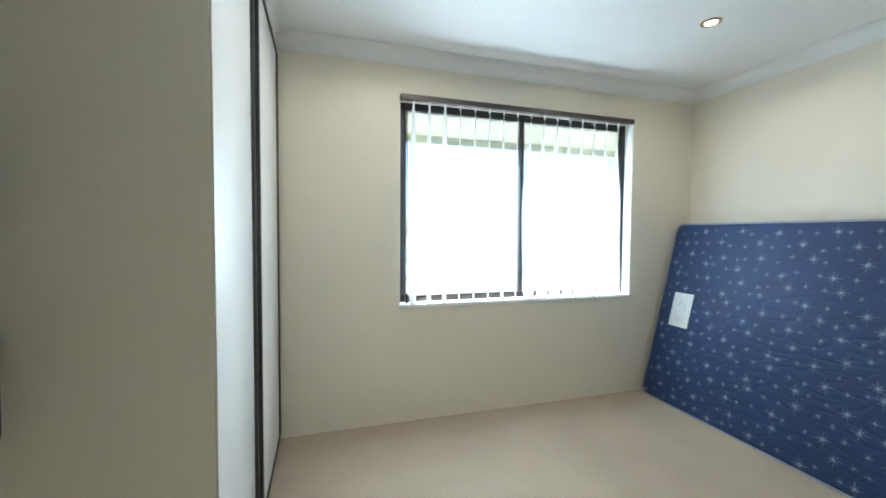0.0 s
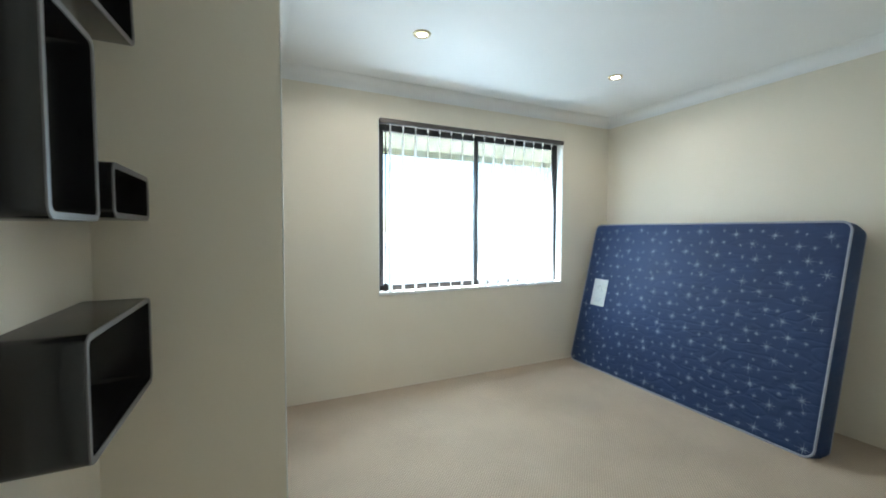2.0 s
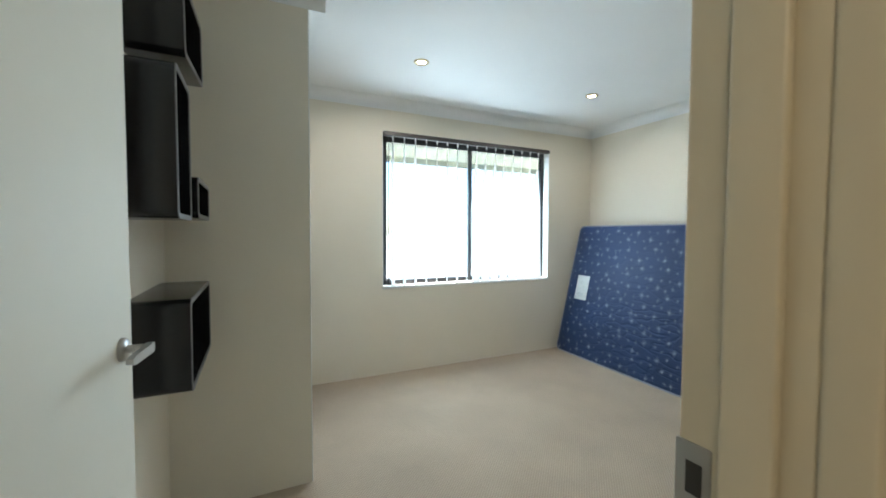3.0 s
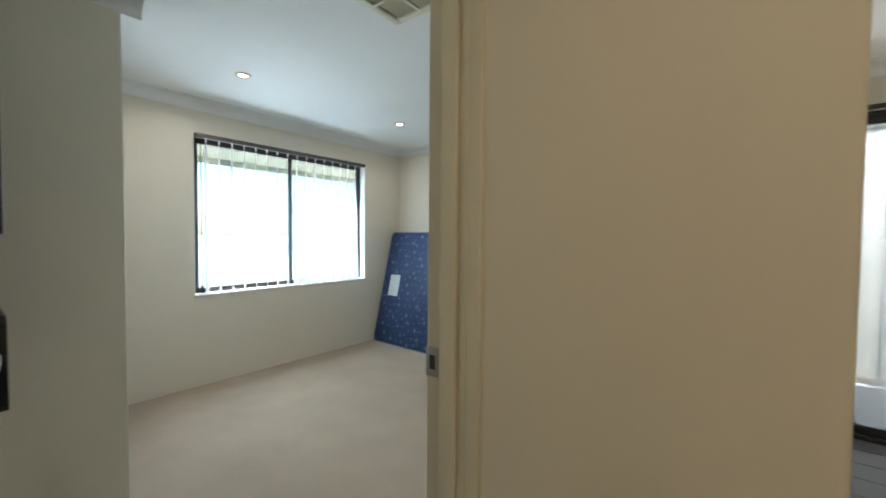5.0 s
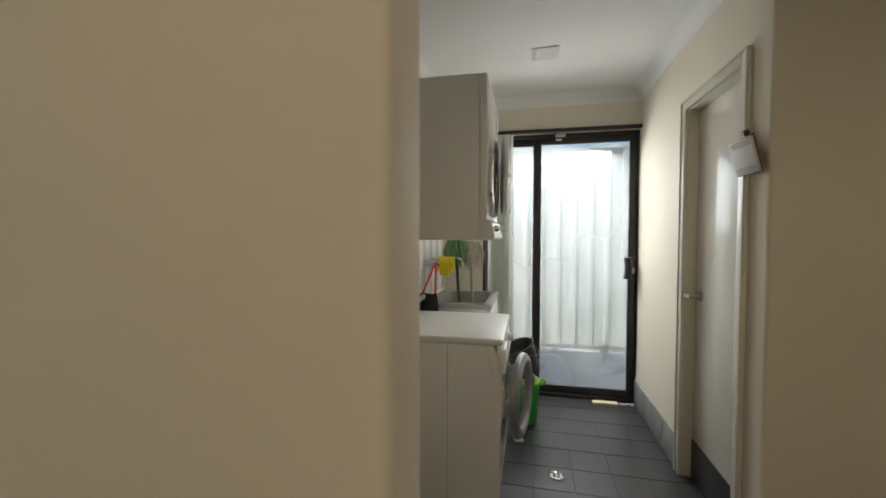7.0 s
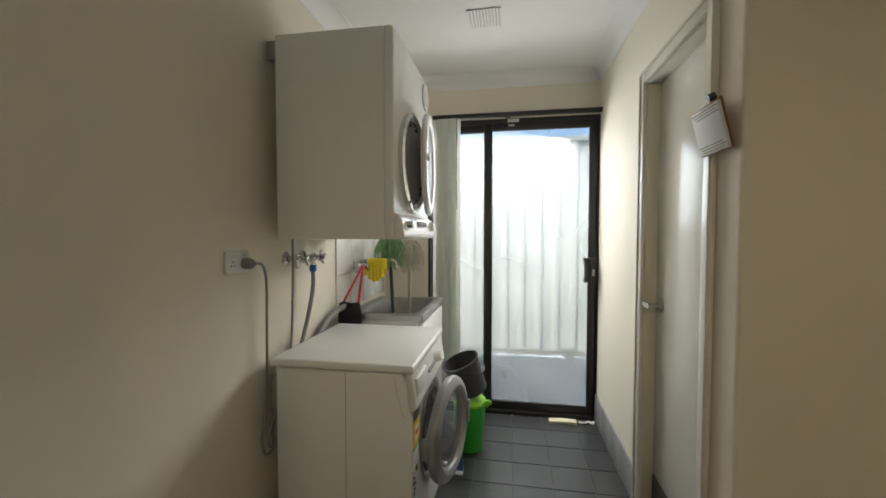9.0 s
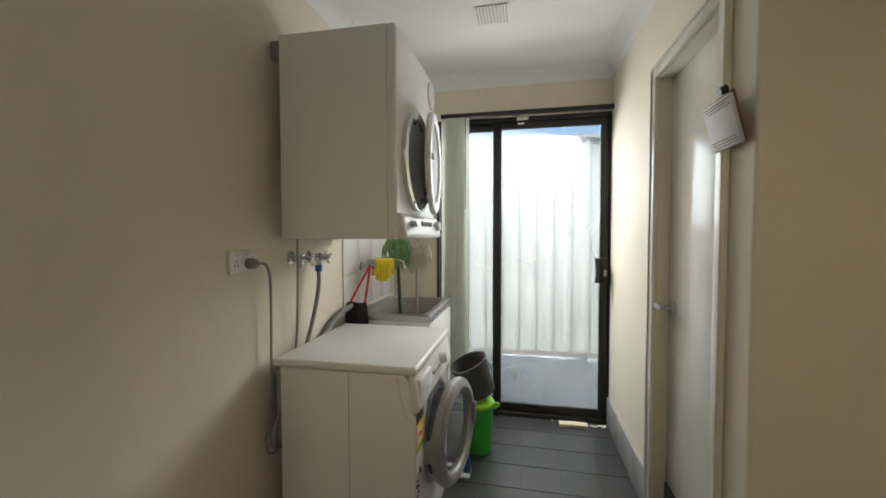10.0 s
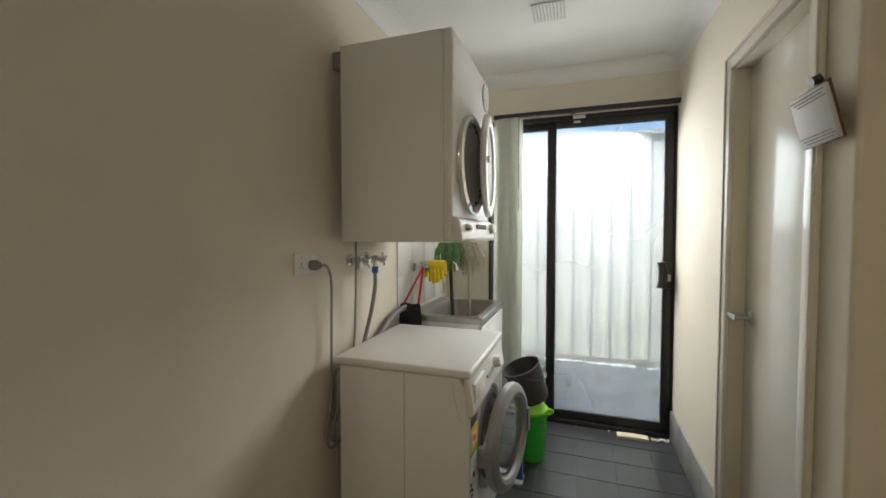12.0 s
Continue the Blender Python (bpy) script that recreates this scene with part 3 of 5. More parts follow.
# ---- cube shelves in the niche ----
def cube_shelf(y0, y1, z0, z1, x1, label, tilt=0.0):
    s = thing("wall_shelf", (WEST, (y0 + y1) / 2, z0), label, "shelf", "black box shelves on the niche wall")
    cy, cz, hl, hh = (y0 + y1) / 2, (z0 + z1) / 2, (y1 - y0) / 2, (z1 - z0) / 2
    rot = Matrix.Translation((0, cy, cz)) @ Matrix.Rotation(radians(tilt), 4, "X") @ Matrix.Translation((0, -cy, -cz))
    x0 = WEST + 0.002
    bm = bmesh.new()
    o = round_rect(hl, hh, 0.028)
    i = round_rect(hl - 0.016, hh - 0.016, 0.016)
    ro = [[bm.verts.new((x, cy + u, cz + v)) for u, v in o] for x in (x0, x1 - 0.003)]
    ri = [[bm.verts.new((x, cy + u, cz + v)) for u, v in i] for x in (x0, x1 - 0.003)]
    n = len(o)
    for k in range(n):
        q = (k + 1) % n
        bm.faces.new((ro[0][k], ro[0][q], ro[1][q], ro[1][k]))
        bm.faces.new((ri[0][k], ri[1][k], ri[1][q], ri[0][q]))
        bm.faces.new((ro[0][k], ri[0][k], ri[0][q], ro[0][q]))
    bmesh.ops.transform(bm, matrix=rot, verts=bm.verts)
    part("shell", bm, M_LACQ, s)
    # front rim, a lighter grey than the black shell
    bm = bmesh.new()
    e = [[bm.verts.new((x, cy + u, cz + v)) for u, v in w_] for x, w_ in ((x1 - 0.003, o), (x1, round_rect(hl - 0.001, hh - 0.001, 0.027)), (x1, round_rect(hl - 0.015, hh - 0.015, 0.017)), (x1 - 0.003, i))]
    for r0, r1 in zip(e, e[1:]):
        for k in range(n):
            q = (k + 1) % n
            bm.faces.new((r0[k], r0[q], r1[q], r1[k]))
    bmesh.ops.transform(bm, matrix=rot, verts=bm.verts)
    part("front_edge", bm, M_LACQE, s, "grey front edge")
    return s


cube_shelf(0.705, 1.268, 0.772, 1.066, -0.112, "large black lacquered box shelf with rounded corners on the wall")
cube_shelf(0.590, 0.855, 1.314, 1.750, -0.122, "tall black lacquered box shelf with rounded corners on the wall")
cube_shelf(0.905, 1.272, 1.325, 1.472, -0.108, "low black lacquered box shelf with rounded corners on the wall")
cube_shelf(0.717, 1.178, 1.841, 2.08, -0.115, "black lacquered box shelf hung high, slightly tilted", 6.0)


# ---- doors ----
def lever(parent, at, out, along, m_=M_SATIN):
    """Round rose, neck and flat lever; out: away from the leaf, along: the way the lever points."""
    at, out, along = Vector(at), Vector(out).normalized(), Vector(along).normalized()
    bm = bmesh.new()
    lathe(bm, [(0.0, 0.012), (0.018, 0.012), (0.024, 0.009), (0.027, 0.004), (0.027, 0.0)], at, out.to_track_quat("Z", "Y").to_matrix(), 28)
    hd = part("handle", bm, m_, parent, "satin nickel lever handle")
    bm = bmesh.new()
    cyl(bm, at + out * 0.008, at + out * 0.055, 0.0095, n=16)
    up = Vector((0, 0, 1))
    o = [(-0.012, -0.009), (-0.008, -0.012), (0.10, -0.009), (0.115, -0.004), (0.115, 0.006), (0.10, 0.010), (-0.008, 0.011), (-0.012, 0.009)]
    extrude(bm, o, at + out * 0.047, at + out * 0.060, along, up)
    part("lever", bm, m_, hd)
    return hd


d1 = thing("door_1", (-0.295, -0.466, 0), "cream gloss painted flush bedroom door, standing open", "door", kind="structure")
LEAF = pose(-0.285, -0.462, 0.0, 0, 0, -5.4)
bm = bmesh.new()
box(bm, (-0.037, 0.0, 0.012), (0.0, 0.905, 2.04), 0.002)
bmesh.ops.transform(bm, matrix=LEAF, verts=bm.verts)
part("leaf", bm, M_DOOR, d1)
r3 = LEAF.to_3x3()
lever(d1, LEAF @ Vector((0.0, 0.845, 1.010)), r3 @ Vector((1, 0, 0)), r3 @ Vector((0, -1, 0)))
for z in (0.25, 1.80):
    bm = bmesh.new()
    cyl(bm, LEAF @ Vector((0.004, -0.006, z)), LEAF @ Vector((0.004, -0.006, z + 0.1)), 0.006, n=10)
    part("hinge", bm, M_SATIN, d1)

fr1 = thing("door_frame", (0.08, -0.36, 0), "cream gloss painted bedroom door frame", "door frame", kind="structure")
JY0, JY1 = DW_S - 0.012, DW_N + 0.002
for nm, lo, hi in (("jamb", (DOOR_R - 0.0, JY0, 0), (DOOR_R + 0.018, JY1, 2.07)), ("jamb", (DOOR_L - 0.018, JY0, 0), (DOOR_L, JY1, 2.07)),
                   ("head", (DOOR_L, JY0, 2.052), (DOOR_R, JY1, 2.07)),
                   ("stop", (DOOR_R - 0.012, DW_S + 0.012, 0), (DOOR_R, DW_S + 0.056, 2.052)), ("stop", (DOOR_L, DW_S + 0.012, 0), (DOOR_L + 0.012, DW_S + 0.056, 2.052)),
                   ("stop", (DOOR_L + 0.012, DW_S + 0.012, 2.04), (DOOR_R - 0.012, DW_S + 0.056, 2.052)),
                   ("lip", (DOOR_R - 0.004, JY0 - 0.035, 0), (DOOR_R + 0.017, JY0, 2.07)), ("lip", (DOOR_L - 0.05, JY0 - 0.012, 0), (DOOR_L + 0.024, JY0, 2.07)),
                   ("architrave", (DOOR_R + 0.019, JY1 - 0.012, 0), (DOOR_R + 0.055, JY1 + 0.002, 2.11))):
    bm = bmesh.new()
    box(bm, lo, hi, 0.004, 3)
    part(nm, bm, M_TRIM, fr1)
bm = bmesh.new()
box(bm, (DOOR_R - 0.002, DW_N - 0.032, 0.995), (DOOR_R + 0.002, DW_N + 0.004, 1.065), 0.002)
sp = part("strike_plate", bm, M_SATIN, fr1, "satin steel strike plate")
bm = bmesh.new()
box(bm, (DOOR_R - 0.0028, DW_N - 0.024, 1.013), (DOOR_R - 0.001, DW_N - 0.008, 1.046))
part("latch_hole", bm, M_RUBBER, sp)

# laundry cupboard door
d2 = thing("door_2", (2.2, LAUN_S - 0.09, 0), "cream gloss painted flush laundry door, closed", "door", kind="structure")
IX0, IX1 = LD0 + 0.055, LD1 - 0.055
bm = bmesh.new()
box(bm, (IX0 + 0.002, LAUN_S - 0.085, 0.215), (IX1 - 0.002, LAUN_S - 0.05, LDH - 0.062), 0.002)
part("leaf", bm, M_DOOR2, d2)
bm = bmesh.new()
box(bm, (IX0 + 0.002, LAUN_S - 0.083, 0.008), (IX1 - 0.002, LAUN_S - 0.046, 0.213), 0.002)
part("kick_plate", bm, M_BLACKP, d2, "black kick plate at the foot of the door")
lever(d2, (IX1 - 0.07, LAUN_S - 0.05, 1.005), (0, 1, 0), (1, 0, 0))
fr2 = thing("door_frame", (2.2, LAUN_S, 0), "cream gloss painted laundry door frame", "door frame", kind="structure")
for nm, lo, hi in (("jamb", (IX1 - 0.002, LAUN_S - 0.118, 0), (IX1 + 0.004, LAUN_S + 0.002, LDH - 0.055)), ("jamb", (IX0 - 0.004, LAUN_S - 0.118, 0), (IX0 + 0.002, LAUN_S + 0.002, LDH - 0.055)),
                   ("head", (IX0, LAUN_S - 0.118, LDH - 0.061), (IX1, LAUN_S + 0.002, LDH - 0.055)),
                   ("architrave", (LD0, LAUN_S + 0.001, 0), (LD0 + 0.052, LAUN_S + 0.018, LDH)), ("architrave", (LD1 - 0.052, LAUN_S + 0.001, 0), (LD1, LAUN_S + 0.018, LDH)),
                   ("architrave", (LD0 + 0.052, LAUN_S + 0.001, LDH - 0.052), (LD1 - 0.052, LAUN_S + 0.018, LDH)),
                   ("bead", (LD0, LAUN_S + 0.018, LDH - 0.012), (LD1, LAUN_S + 0.024, LDH)), ("bead", (LD0, LAUN_S + 0.018, 0), (LD0 + 0.012, LAUN_S + 0.024, LDH - 0.012)),
                   ("bead", (LD1 - 0.012, LAUN_S + 0.018, 0), (LD1, LAUN_S + 0.024, LDH - 0.012))):
    bm = bmesh.new()
    box(bm, lo, hi, 0.003)
    part(nm, bm, M_TRIM if nm == "jamb" else M_DOOR2, fr2)
solid("wall_cupboard", [((LD0, LAUN_S - 0.16, 0), (LD1, LAUN_S - 0.13, 2.2))], M_WALL, "plain wall closing the cupboard", "wall")

# ---- ceiling fixtures ----
M_LAMP = glow_mat("lamp_face", (1.0, 0.90, 0.72), 6.0)
M_GOLD = mat("brushed_brass_rim", (0.55, 0.45, 0.28), 0.35, metal=1.0)
M_VENT = mat("cream_vent_plastic", (0.66, 0.63, 0.50), 0.5, var=0.04)


def downlight(x, y, on=True):
    d = thing("downlight", (x, y, H), "round recessed downlight with a metal rim in the ceiling" + ("" if on else ", switched off"), "downlight", "ceiling downlights")
    bm = bmesh.new()
    lathe(bm, [(0.029, -0.004), (0.036, -0.010), (0.050, -0.007), (0.054, -0.0005)], (x, y, H))
    part("rim", bm, M_GOLD if on else M_APPL2, d)
    bm = bmesh.new()
    lathe(bm, [(0.0, -0.003), (0.029, -0.004)], (x, y, H))
    part("lamp", bm, M_LAMP if on else M_BLACKP, d)


downlight(1.119, 1.819)
downlight(2.671, 1.788)
downlight(2.089, -1.340, False)

ac = thing("air_vent", (1.1, 0.26, H), "cream square louvred air conditioning vent in the ceiling", "vent")
AX0, AX1, AY0, AY1 = 0.901, 1.286, 0.070, 0.455
for nm, lo, hi in (("frame", (AX0, AY0, H - 0.018), (AX1, AY0 + 0.04, H - 0.001)), ("frame", (AX0, AY1 - 0.04, H - 0.018), (AX1, AY1, H - 0.001)),
                   ("frame", (AX0, AY0 + 0.04, H - 0.018), (AX0 + 0.04, AY1 - 0.04, H - 0.001)), ("frame", (AX1 - 0.04, AY0 + 0.04, H - 0.018), (AX1, AY1 - 0.04, H - 0.001)),
                   ("bar", (AX0 + 0.185, AY0 + 0.04, H - 0.02), (AX0 + 0.20, AY1 - 0.04, H - 0.003)), ("bar", (AX0 + 0.04, AY0 + 0.185, H - 0.021), (AX1 - 0.04, AY0 + 0.20, H - 0.004))):
    bm = bmesh.new()
    box(bm, lo, hi, 0.003)
    part(nm, bm, M_VENT, ac)
bm = bmesh.new()
box(bm, (AX0 + 0.03, AY0 + 0.03, H - 0.003), (AX1 - 0.03, AY1 - 0.03, H - 0.001))
part("backing", bm, M_RUBBER, ac)
for k in range(13):
    bm = bmesh.new()
    y = AY0 + 0.05 + k * 0.0225
    o = [(-0.007, -0.004), (0.007, -0.015), (0.008, -0.013), (-0.006, -0.002)]
    extrude(bm, o, (AX0 + 0.04, y, H), (AX1 - 0.04, y, H), (0, 1, 0), (0, 0, 1))
    part("slat", bm, M_VENT, ac)

ev2 = thing("exhaust_vent", (2.70, -1.37, H), "square white perforated exhaust vent in the ceiling", "vent")
VX0, VY0, VS = 2.625, -1.450, 0.165
bm = bmesh.new()
box(bm, (VX0, VY0, H - 0.004), (VX0 + VS, VY0 + VS, H - 0.0005))
part("backing", bm, M_RUBBER, ev2, "dark opening behind the grid")
for k in range(11):
    u = k * VS / 10
    bm = bmesh.new()
    box(bm, (VX0 + u - 0.0045, VY0 - 0.004, H - 0.0060), (VX0 + u + 0.0045, VY0 + VS + 0.004, H - 0.0045))
    part("grid_bar", bm, M_CEIL, ev2, smooth=False)
    bm = bmesh.new()
    box(bm, (VX0 - 0.004, VY0 + u - 0.0045, H - 0.0057), (VX0 + VS + 0.004, VY0 + u + 0.0045, H - 0.0048))
    part("grid_bar", bm, M_CEIL, ev2, smooth=False)

# ---- laundry: washing machine ----
M_RED = mat("red_print", (0.62, 0.05, 0.03), 0.5)
M_YEL = mat("yellow_print", (0.75, 0.50, 0.03), 0.5)
M_GREEN = mat("green_plastic", (0.03, 0.36, 0.03), 0.4, var=0.08)
M_LIME = mat("lime_plastic", (0.25, 0.60, 0.03), 0.4, var=0.08)
M_GREYP = mat("silver_plastic", (0.34, 0.34, 0.345), 0.38, metal=0.5, var=0.03, plain=True)
M_SEAM = mat("panel_seam_grey", (0.42, 0.42, 0.41), 0.7)
M_HOSE = mat("grey_hose", (0.24, 0.235, 0.23), 0.5, var=0.06, scale=30)
M_SHADE = mat("grey_panel_gap", (0.20, 0.20, 0.20), 0.7)
X0, X1, Y0, Y1, ZT = 1.940, 2.545, -1.157, -0.631, 0.85
wm = thing("washing_machine", (2.24, -0.9, 0), "white front-loading washing machine with its round door ajar", "washing machine")
bm = bmesh.new()
o = [(Y1, 0.03), (Y1, ZT - 0.032), (Y0 + 0.035, ZT - 0.032), (Y0 + 0.012, ZT - 0.07), (Y0 - 0.006, ZT - 0.16), (Y0, ZT - 0.19), (Y0 - 0.004, 0.45), (Y0, 0.12), (Y0 + 0.01, 0.03)]
extrude(bm, o, (X0 + 0.006, 0, 0), (X1 - 0.006, 0, 0), (0, 1, 0), (0, 0, 1))
bmesh.ops.bevel(bm, geom=[e for e in bm.edges if abs(e.verts[0].co.x - e.verts[1].co.x) < 1e-4], offset=0.008, segments=3, profile=0.5, affect="EDGES")
part("body", bm, M_APPL, wm)
bm = bmesh.new()
box(bm, (X0 - 0.004, Y0 - 0.014, ZT - 0.030), (X1 + 0.004, Y1 + 0.02, ZT), 0.010, 3)
part("top_panel", bm, M_APPL, wm, "white laminate top panel")
bm = bmesh.new()
o = [(Y0 + 0.016, ZT - 0.035), (Y0 + 0.010, ZT - 0.012), (Y0 - 0.004, ZT - 0.03), (Y0 - 0.024, ZT - 0.155), (Y0 - 0.010, ZT - 0.165), (Y0 + 0.008, ZT - 0.16)]
extrude(bm, o, (X0 + 0.004, 0, 0), (X1 - 0.004, 0, 0), (0, 1, 0), (0, 0, 1))
bmesh.ops.bevel(bm, geom=bm.edges[:], offset=0.004, segments=2, profile=0.5, affect="EDGES")
cp = part("control_panel", bm, M_APPL2, wm, "white plastic control panel")
bm = bmesh.new()
cyl(bm, (X0 + 0.40, Y0 - 0.012, ZT - 0.088), (X0 + 0.40, Y0 - 0.045, ZT - 0.080), 0.026, 0.022, 24)
part("knob", bm, M_APPL2, cp)
bm = bmesh.new()
for k in range(4):
    box(bm, (X0 + 0.24 + 0.03 * k, Y0 - 0.024, ZT - 0.105), (X0 + 0.26 + 0.03 * k, Y0 - 0.014, ZT - 0.092), 0.002)
part("button_row", bm, M_GREYP, cp)
bm = bmesh.new()
box(bm, (X0 + 0.03, Y0 - 0.022, ZT - 0.125), (X0 + 0.19, Y0 - 0.008, ZT - 0.055), 0.004)
part("detergent_drawer", bm, M_APPL2, cp)
bm = bmesh.new()
box(bm, (X0 + 0.0045, -0.913, 0.03), (X0 + 0.0066, -0.910, ZT - 0.036))
part("panel_seam", bm, M_SEAM, wm)
bm = bmesh.new()
tube(bm, [(X0 + 0.0045, Y0 + 0.06, ZT - 0.04), (X0 + 0.0045, Y0 + 0.05, ZT - 0.1), (X0 + 0.0045, Y0 + 0.03, ZT - 0.18), (X0 + 0.0045, Y0 + 0.012, ZT - 0.19)], 0.0009, 5)
part("panel_seam", bm, M_SEAM, wm)
bm = bmesh.new()
box(bm, (X0 + 0.02, Y1, 0.5), (X0 + 0.09, Y1 + 0.03, ZT - 0.06), 0.01)
part("rear_cover", bm, M_GREYP, wm)
for fx in (X0 + 0.05, X1 - 0.05):
    for fy in (Y0 + 0.06, Y1 - 0.05):
        bm = bmesh.new()
        cyl(bm, (fx, fy, 0), (fx, fy, 0.032), 0.022, n=12)
        part("foot", bm, M_RUBBER, wm)
# opening with its seal
CX, CZ = 2.288, 0.470
bm = bmesh.new()
lathe(bm, [(0.215, 0.010), (0.205, 0.016), (0.19, 0.012), (0.18, 0.0)], (CX, Y0 + 0.004, CZ), "Y", 40)
part("opening_ring", bm, M_GREYP, wm)
bm = bmesh.new()
lathe(bm, [(0.18, 0.004), (0.165, 0.012), (0.15, 0.006), (0.0, 0.005)], (CX, Y0 + 0.002, CZ), "Y", 40)
part("drum_seal", bm, M_RUBBER, wm, "dark rubber seal and drum")
# door ajar, hinged on the side near the hall
AJ = 10.5
DM = Matrix.Translation((CX - 0.222, Y0 - 0.036, CZ)) @ Matrix.Rotation(radians(-AJ), 4, "Z") @ Matrix.Translation((0.222, 0, 0))
rotm = DM.to_3x3() @ Euler((radians(90), 0, 0)).to_matrix()
ctr = DM.translation
bm = bmesh.new()
lathe(bm, [(0.164, 0.0), (0.160, 0.020), (0.166, 0.032), (0.182, 0.040), (0.204, 0.036), (0.218, 0.024), (0.221, 0.008), (0.217, -0.004), (0.164, -0.004), (0.164, 0.0)], ctr, rotm, 56)
dr = part("door", bm, M_GREYP, wm, "silver plastic door ring")
bm = bmesh.new()
lathe(bm, [(0.165, 0.010), (0.158, -0.03), (0.135, -0.07), (0.10, -0.085), (0.0, -0.09)], ctr, rotm, 40)
bmesh.ops.solidify(bm, geom=bm.faces[:], thickness=0.004)
M_BOWL = glass_mat("door_bowl_glass", 0.06, (0.86, 0.88, 0.88))
part("glass_bowl", bm, M_BOWL, dr, "clear glass bowl")
bm = bmesh.new()
hp = ctr + rotm @ Vector((0.19, 0.0, 0.043))
box(bm, (-0.016, -0.055, -0.006), (0.016, 0.055, 0.004), 0.005)
bmesh.ops.transform(bm, matrix=Matrix.Translation(hp) @ rotm.to_4x4(), verts=bm.verts)
part("handle", bm, M_SHADE, dr, "recessed grip")
bm = bmesh.new()
box(bm, (CX - 0.215, Y0 - 0.040, CZ - 0.04), (CX - 0.19, Y0 + 0.005, CZ + 0.04), 0.004)
part("hinge", bm, M_GREYP, wm)
# energy sticker on the front, beside the door
st = bmesh.new()
box(st, (X0 + 0.012, Y0 - 0.0085, 0.430), (X0 + 0.106, Y0 - 0.0055, 0.680))
sk = part("energy_sticker", st, M_LABEL, wm, "white energy rating sticker with red, black and yellow bands")
for nm, z0_, z1_, m_ in (("black_band", 0.605, 0.642, M_BLACKP), ("yellow_band", 0.515, 0.603, M_YEL), ("green_band", 0.502, 0.514, M_GREEN)):
    bm = bmesh.new()
    box(bm, (X0 + 0.012, Y0 - 0.0105, z0_), (X0 + 0.106, Y0 - 0.0086, z1_))
    part(nm, bm, m_, sk, smooth=False)
bm = bmesh.new()
a0 = [(0.045 * math.cos(radians(a)), 0.040 * math.sin(radians(a))) for a in range(0, 181, 15)] + [(0.020 * math.cos(radians(a)), 0.020 * math.sin(radians(a))) for a in range(180, -1, -15)]
extrude(bm, a0, (X0 + 0.058, Y0 - 0.0105, 0.644), (X0 + 0.058, Y0 - 0.0086, 0.644), (1, 0, 0), (0, 0, 1))
part("star_arc", bm, M_RED, sk, smooth=False)
bm = bmesh.new()
box(bm, (X0 + 0.026, Y0 - 0.0125, 0.537), (X0 + 0.074, Y0 - 0.0106, 0.582))
nb = part("number_box", bm, M_LABEL, sk, smooth=False)
bm = bmesh.new()
box(bm, (X0 + 0.034, Y0 - 0.0135, 0.552), (X0 + 0.066, Y0 - 0.0126, 0.570))
part("print_bar", bm, M_RED, sk, smooth=False)
for ob in [sk] + list(sk.children):
    ob.data.transform(Matrix.Translation((0, 0, 0.033)))
rp = random.Random(3)
bm = bmesh.new()
for k in range(9):
    u, v = X0 + 0.016 + rp.random() * 0.05, 0.365 + 0.014 * k
    box(bm, (u, Y0 - 0.0085, v), (u + rp.uniform(0.008, 0.02), Y0 - 0.0055, v + 0.006))
tagged(part("small_print", bm, M_BLACKP, wm, smooth=False), kind="stuff")
bm = bmesh.new()
box(bm, (X0 + 0.018, Y0 - 0.0080, 0.30), (X0 + 0.075, Y0 - 0.0050, 0.345))
part("paper_label", bm, mat("pale_teal_print", (0.42, 0.60, 0.58), 0.5), wm, smooth=False)

# ---- dryer ----
dy = thing("clothes_dryer", (2.3, -0.5, 1.31), "white wall-hung clothes dryer with its round door swung open", "dryer")
E0, E1, F0, F1, G0, G1 = 1.98, 2.58, -1.088, -0.625, 1.300, 2.068
bm = bmesh.new()
box(bm, (E0, F0 + 0.035, G0), (E1, F1, G1), 0.006, 3)
part("cabinet", bm, M_APPL, dy)
bm = bmesh.new()
box(bm, (E0 - 0.001, F0, G0 - 0.001), (E1 + 0.001, F0 + 0.036, G1 + 0.001), 0.010, 4)
part("front_panel", bm, M_APPL, dy)
bm = bmesh.new()
o = [(F0 + 0.004, G0 + 0.100), (F0 - 0.022, G0 + 0.086), (F0 - 0.036, G0 + 0.012), (F0 - 0.028, G0), (F0 + 0.004, G0)]
extrude(bm, o, (E0 + 0.012, 0, 0), (E1 - 0.012, 0, 0), (0, 1, 0), (0, 0, 1))
bmesh.ops.bevel(bm, geom=bm.edges[:], offset=0.008, segments=3, profile=0.5, affect="EDGES")
dcp = part("control_panel", bm, M_APPL2, dy, "white plastic control panel")
bm = bmesh.new()
lathe(bm, [(0.0, 0.024), (0.012, 0.022), (0.016, 0.0)], (E0 + 0.09, F0 - 0.028, G0 + 0.055), "Y", 20)
part("knob", bm, M_CHROME, dcp)
for k in range(5):
    bm = bmesh.new()
    box(bm, (E0 + 0.25 + 0.035 * k, F0 - 0.035, G0 + 0.052), (E0 + 0.268 + 0.035 * k, F0 - 0.024, G0 + 0.072), 0.002)
    part("button", bm, M_SHADE, dcp)
bm = bmesh.new()
cyl(bm, (E1 - 0.08, F0 - 0.024, G0 + 0.055), (E1 - 0.08, F0 - 0.048, G0 + 0.058), 0.024, 0.02, 24)
part("knob", bm, M_APPL2, dcp)
DC, DZ = 2.240, 1.617
bm = bmesh.new()
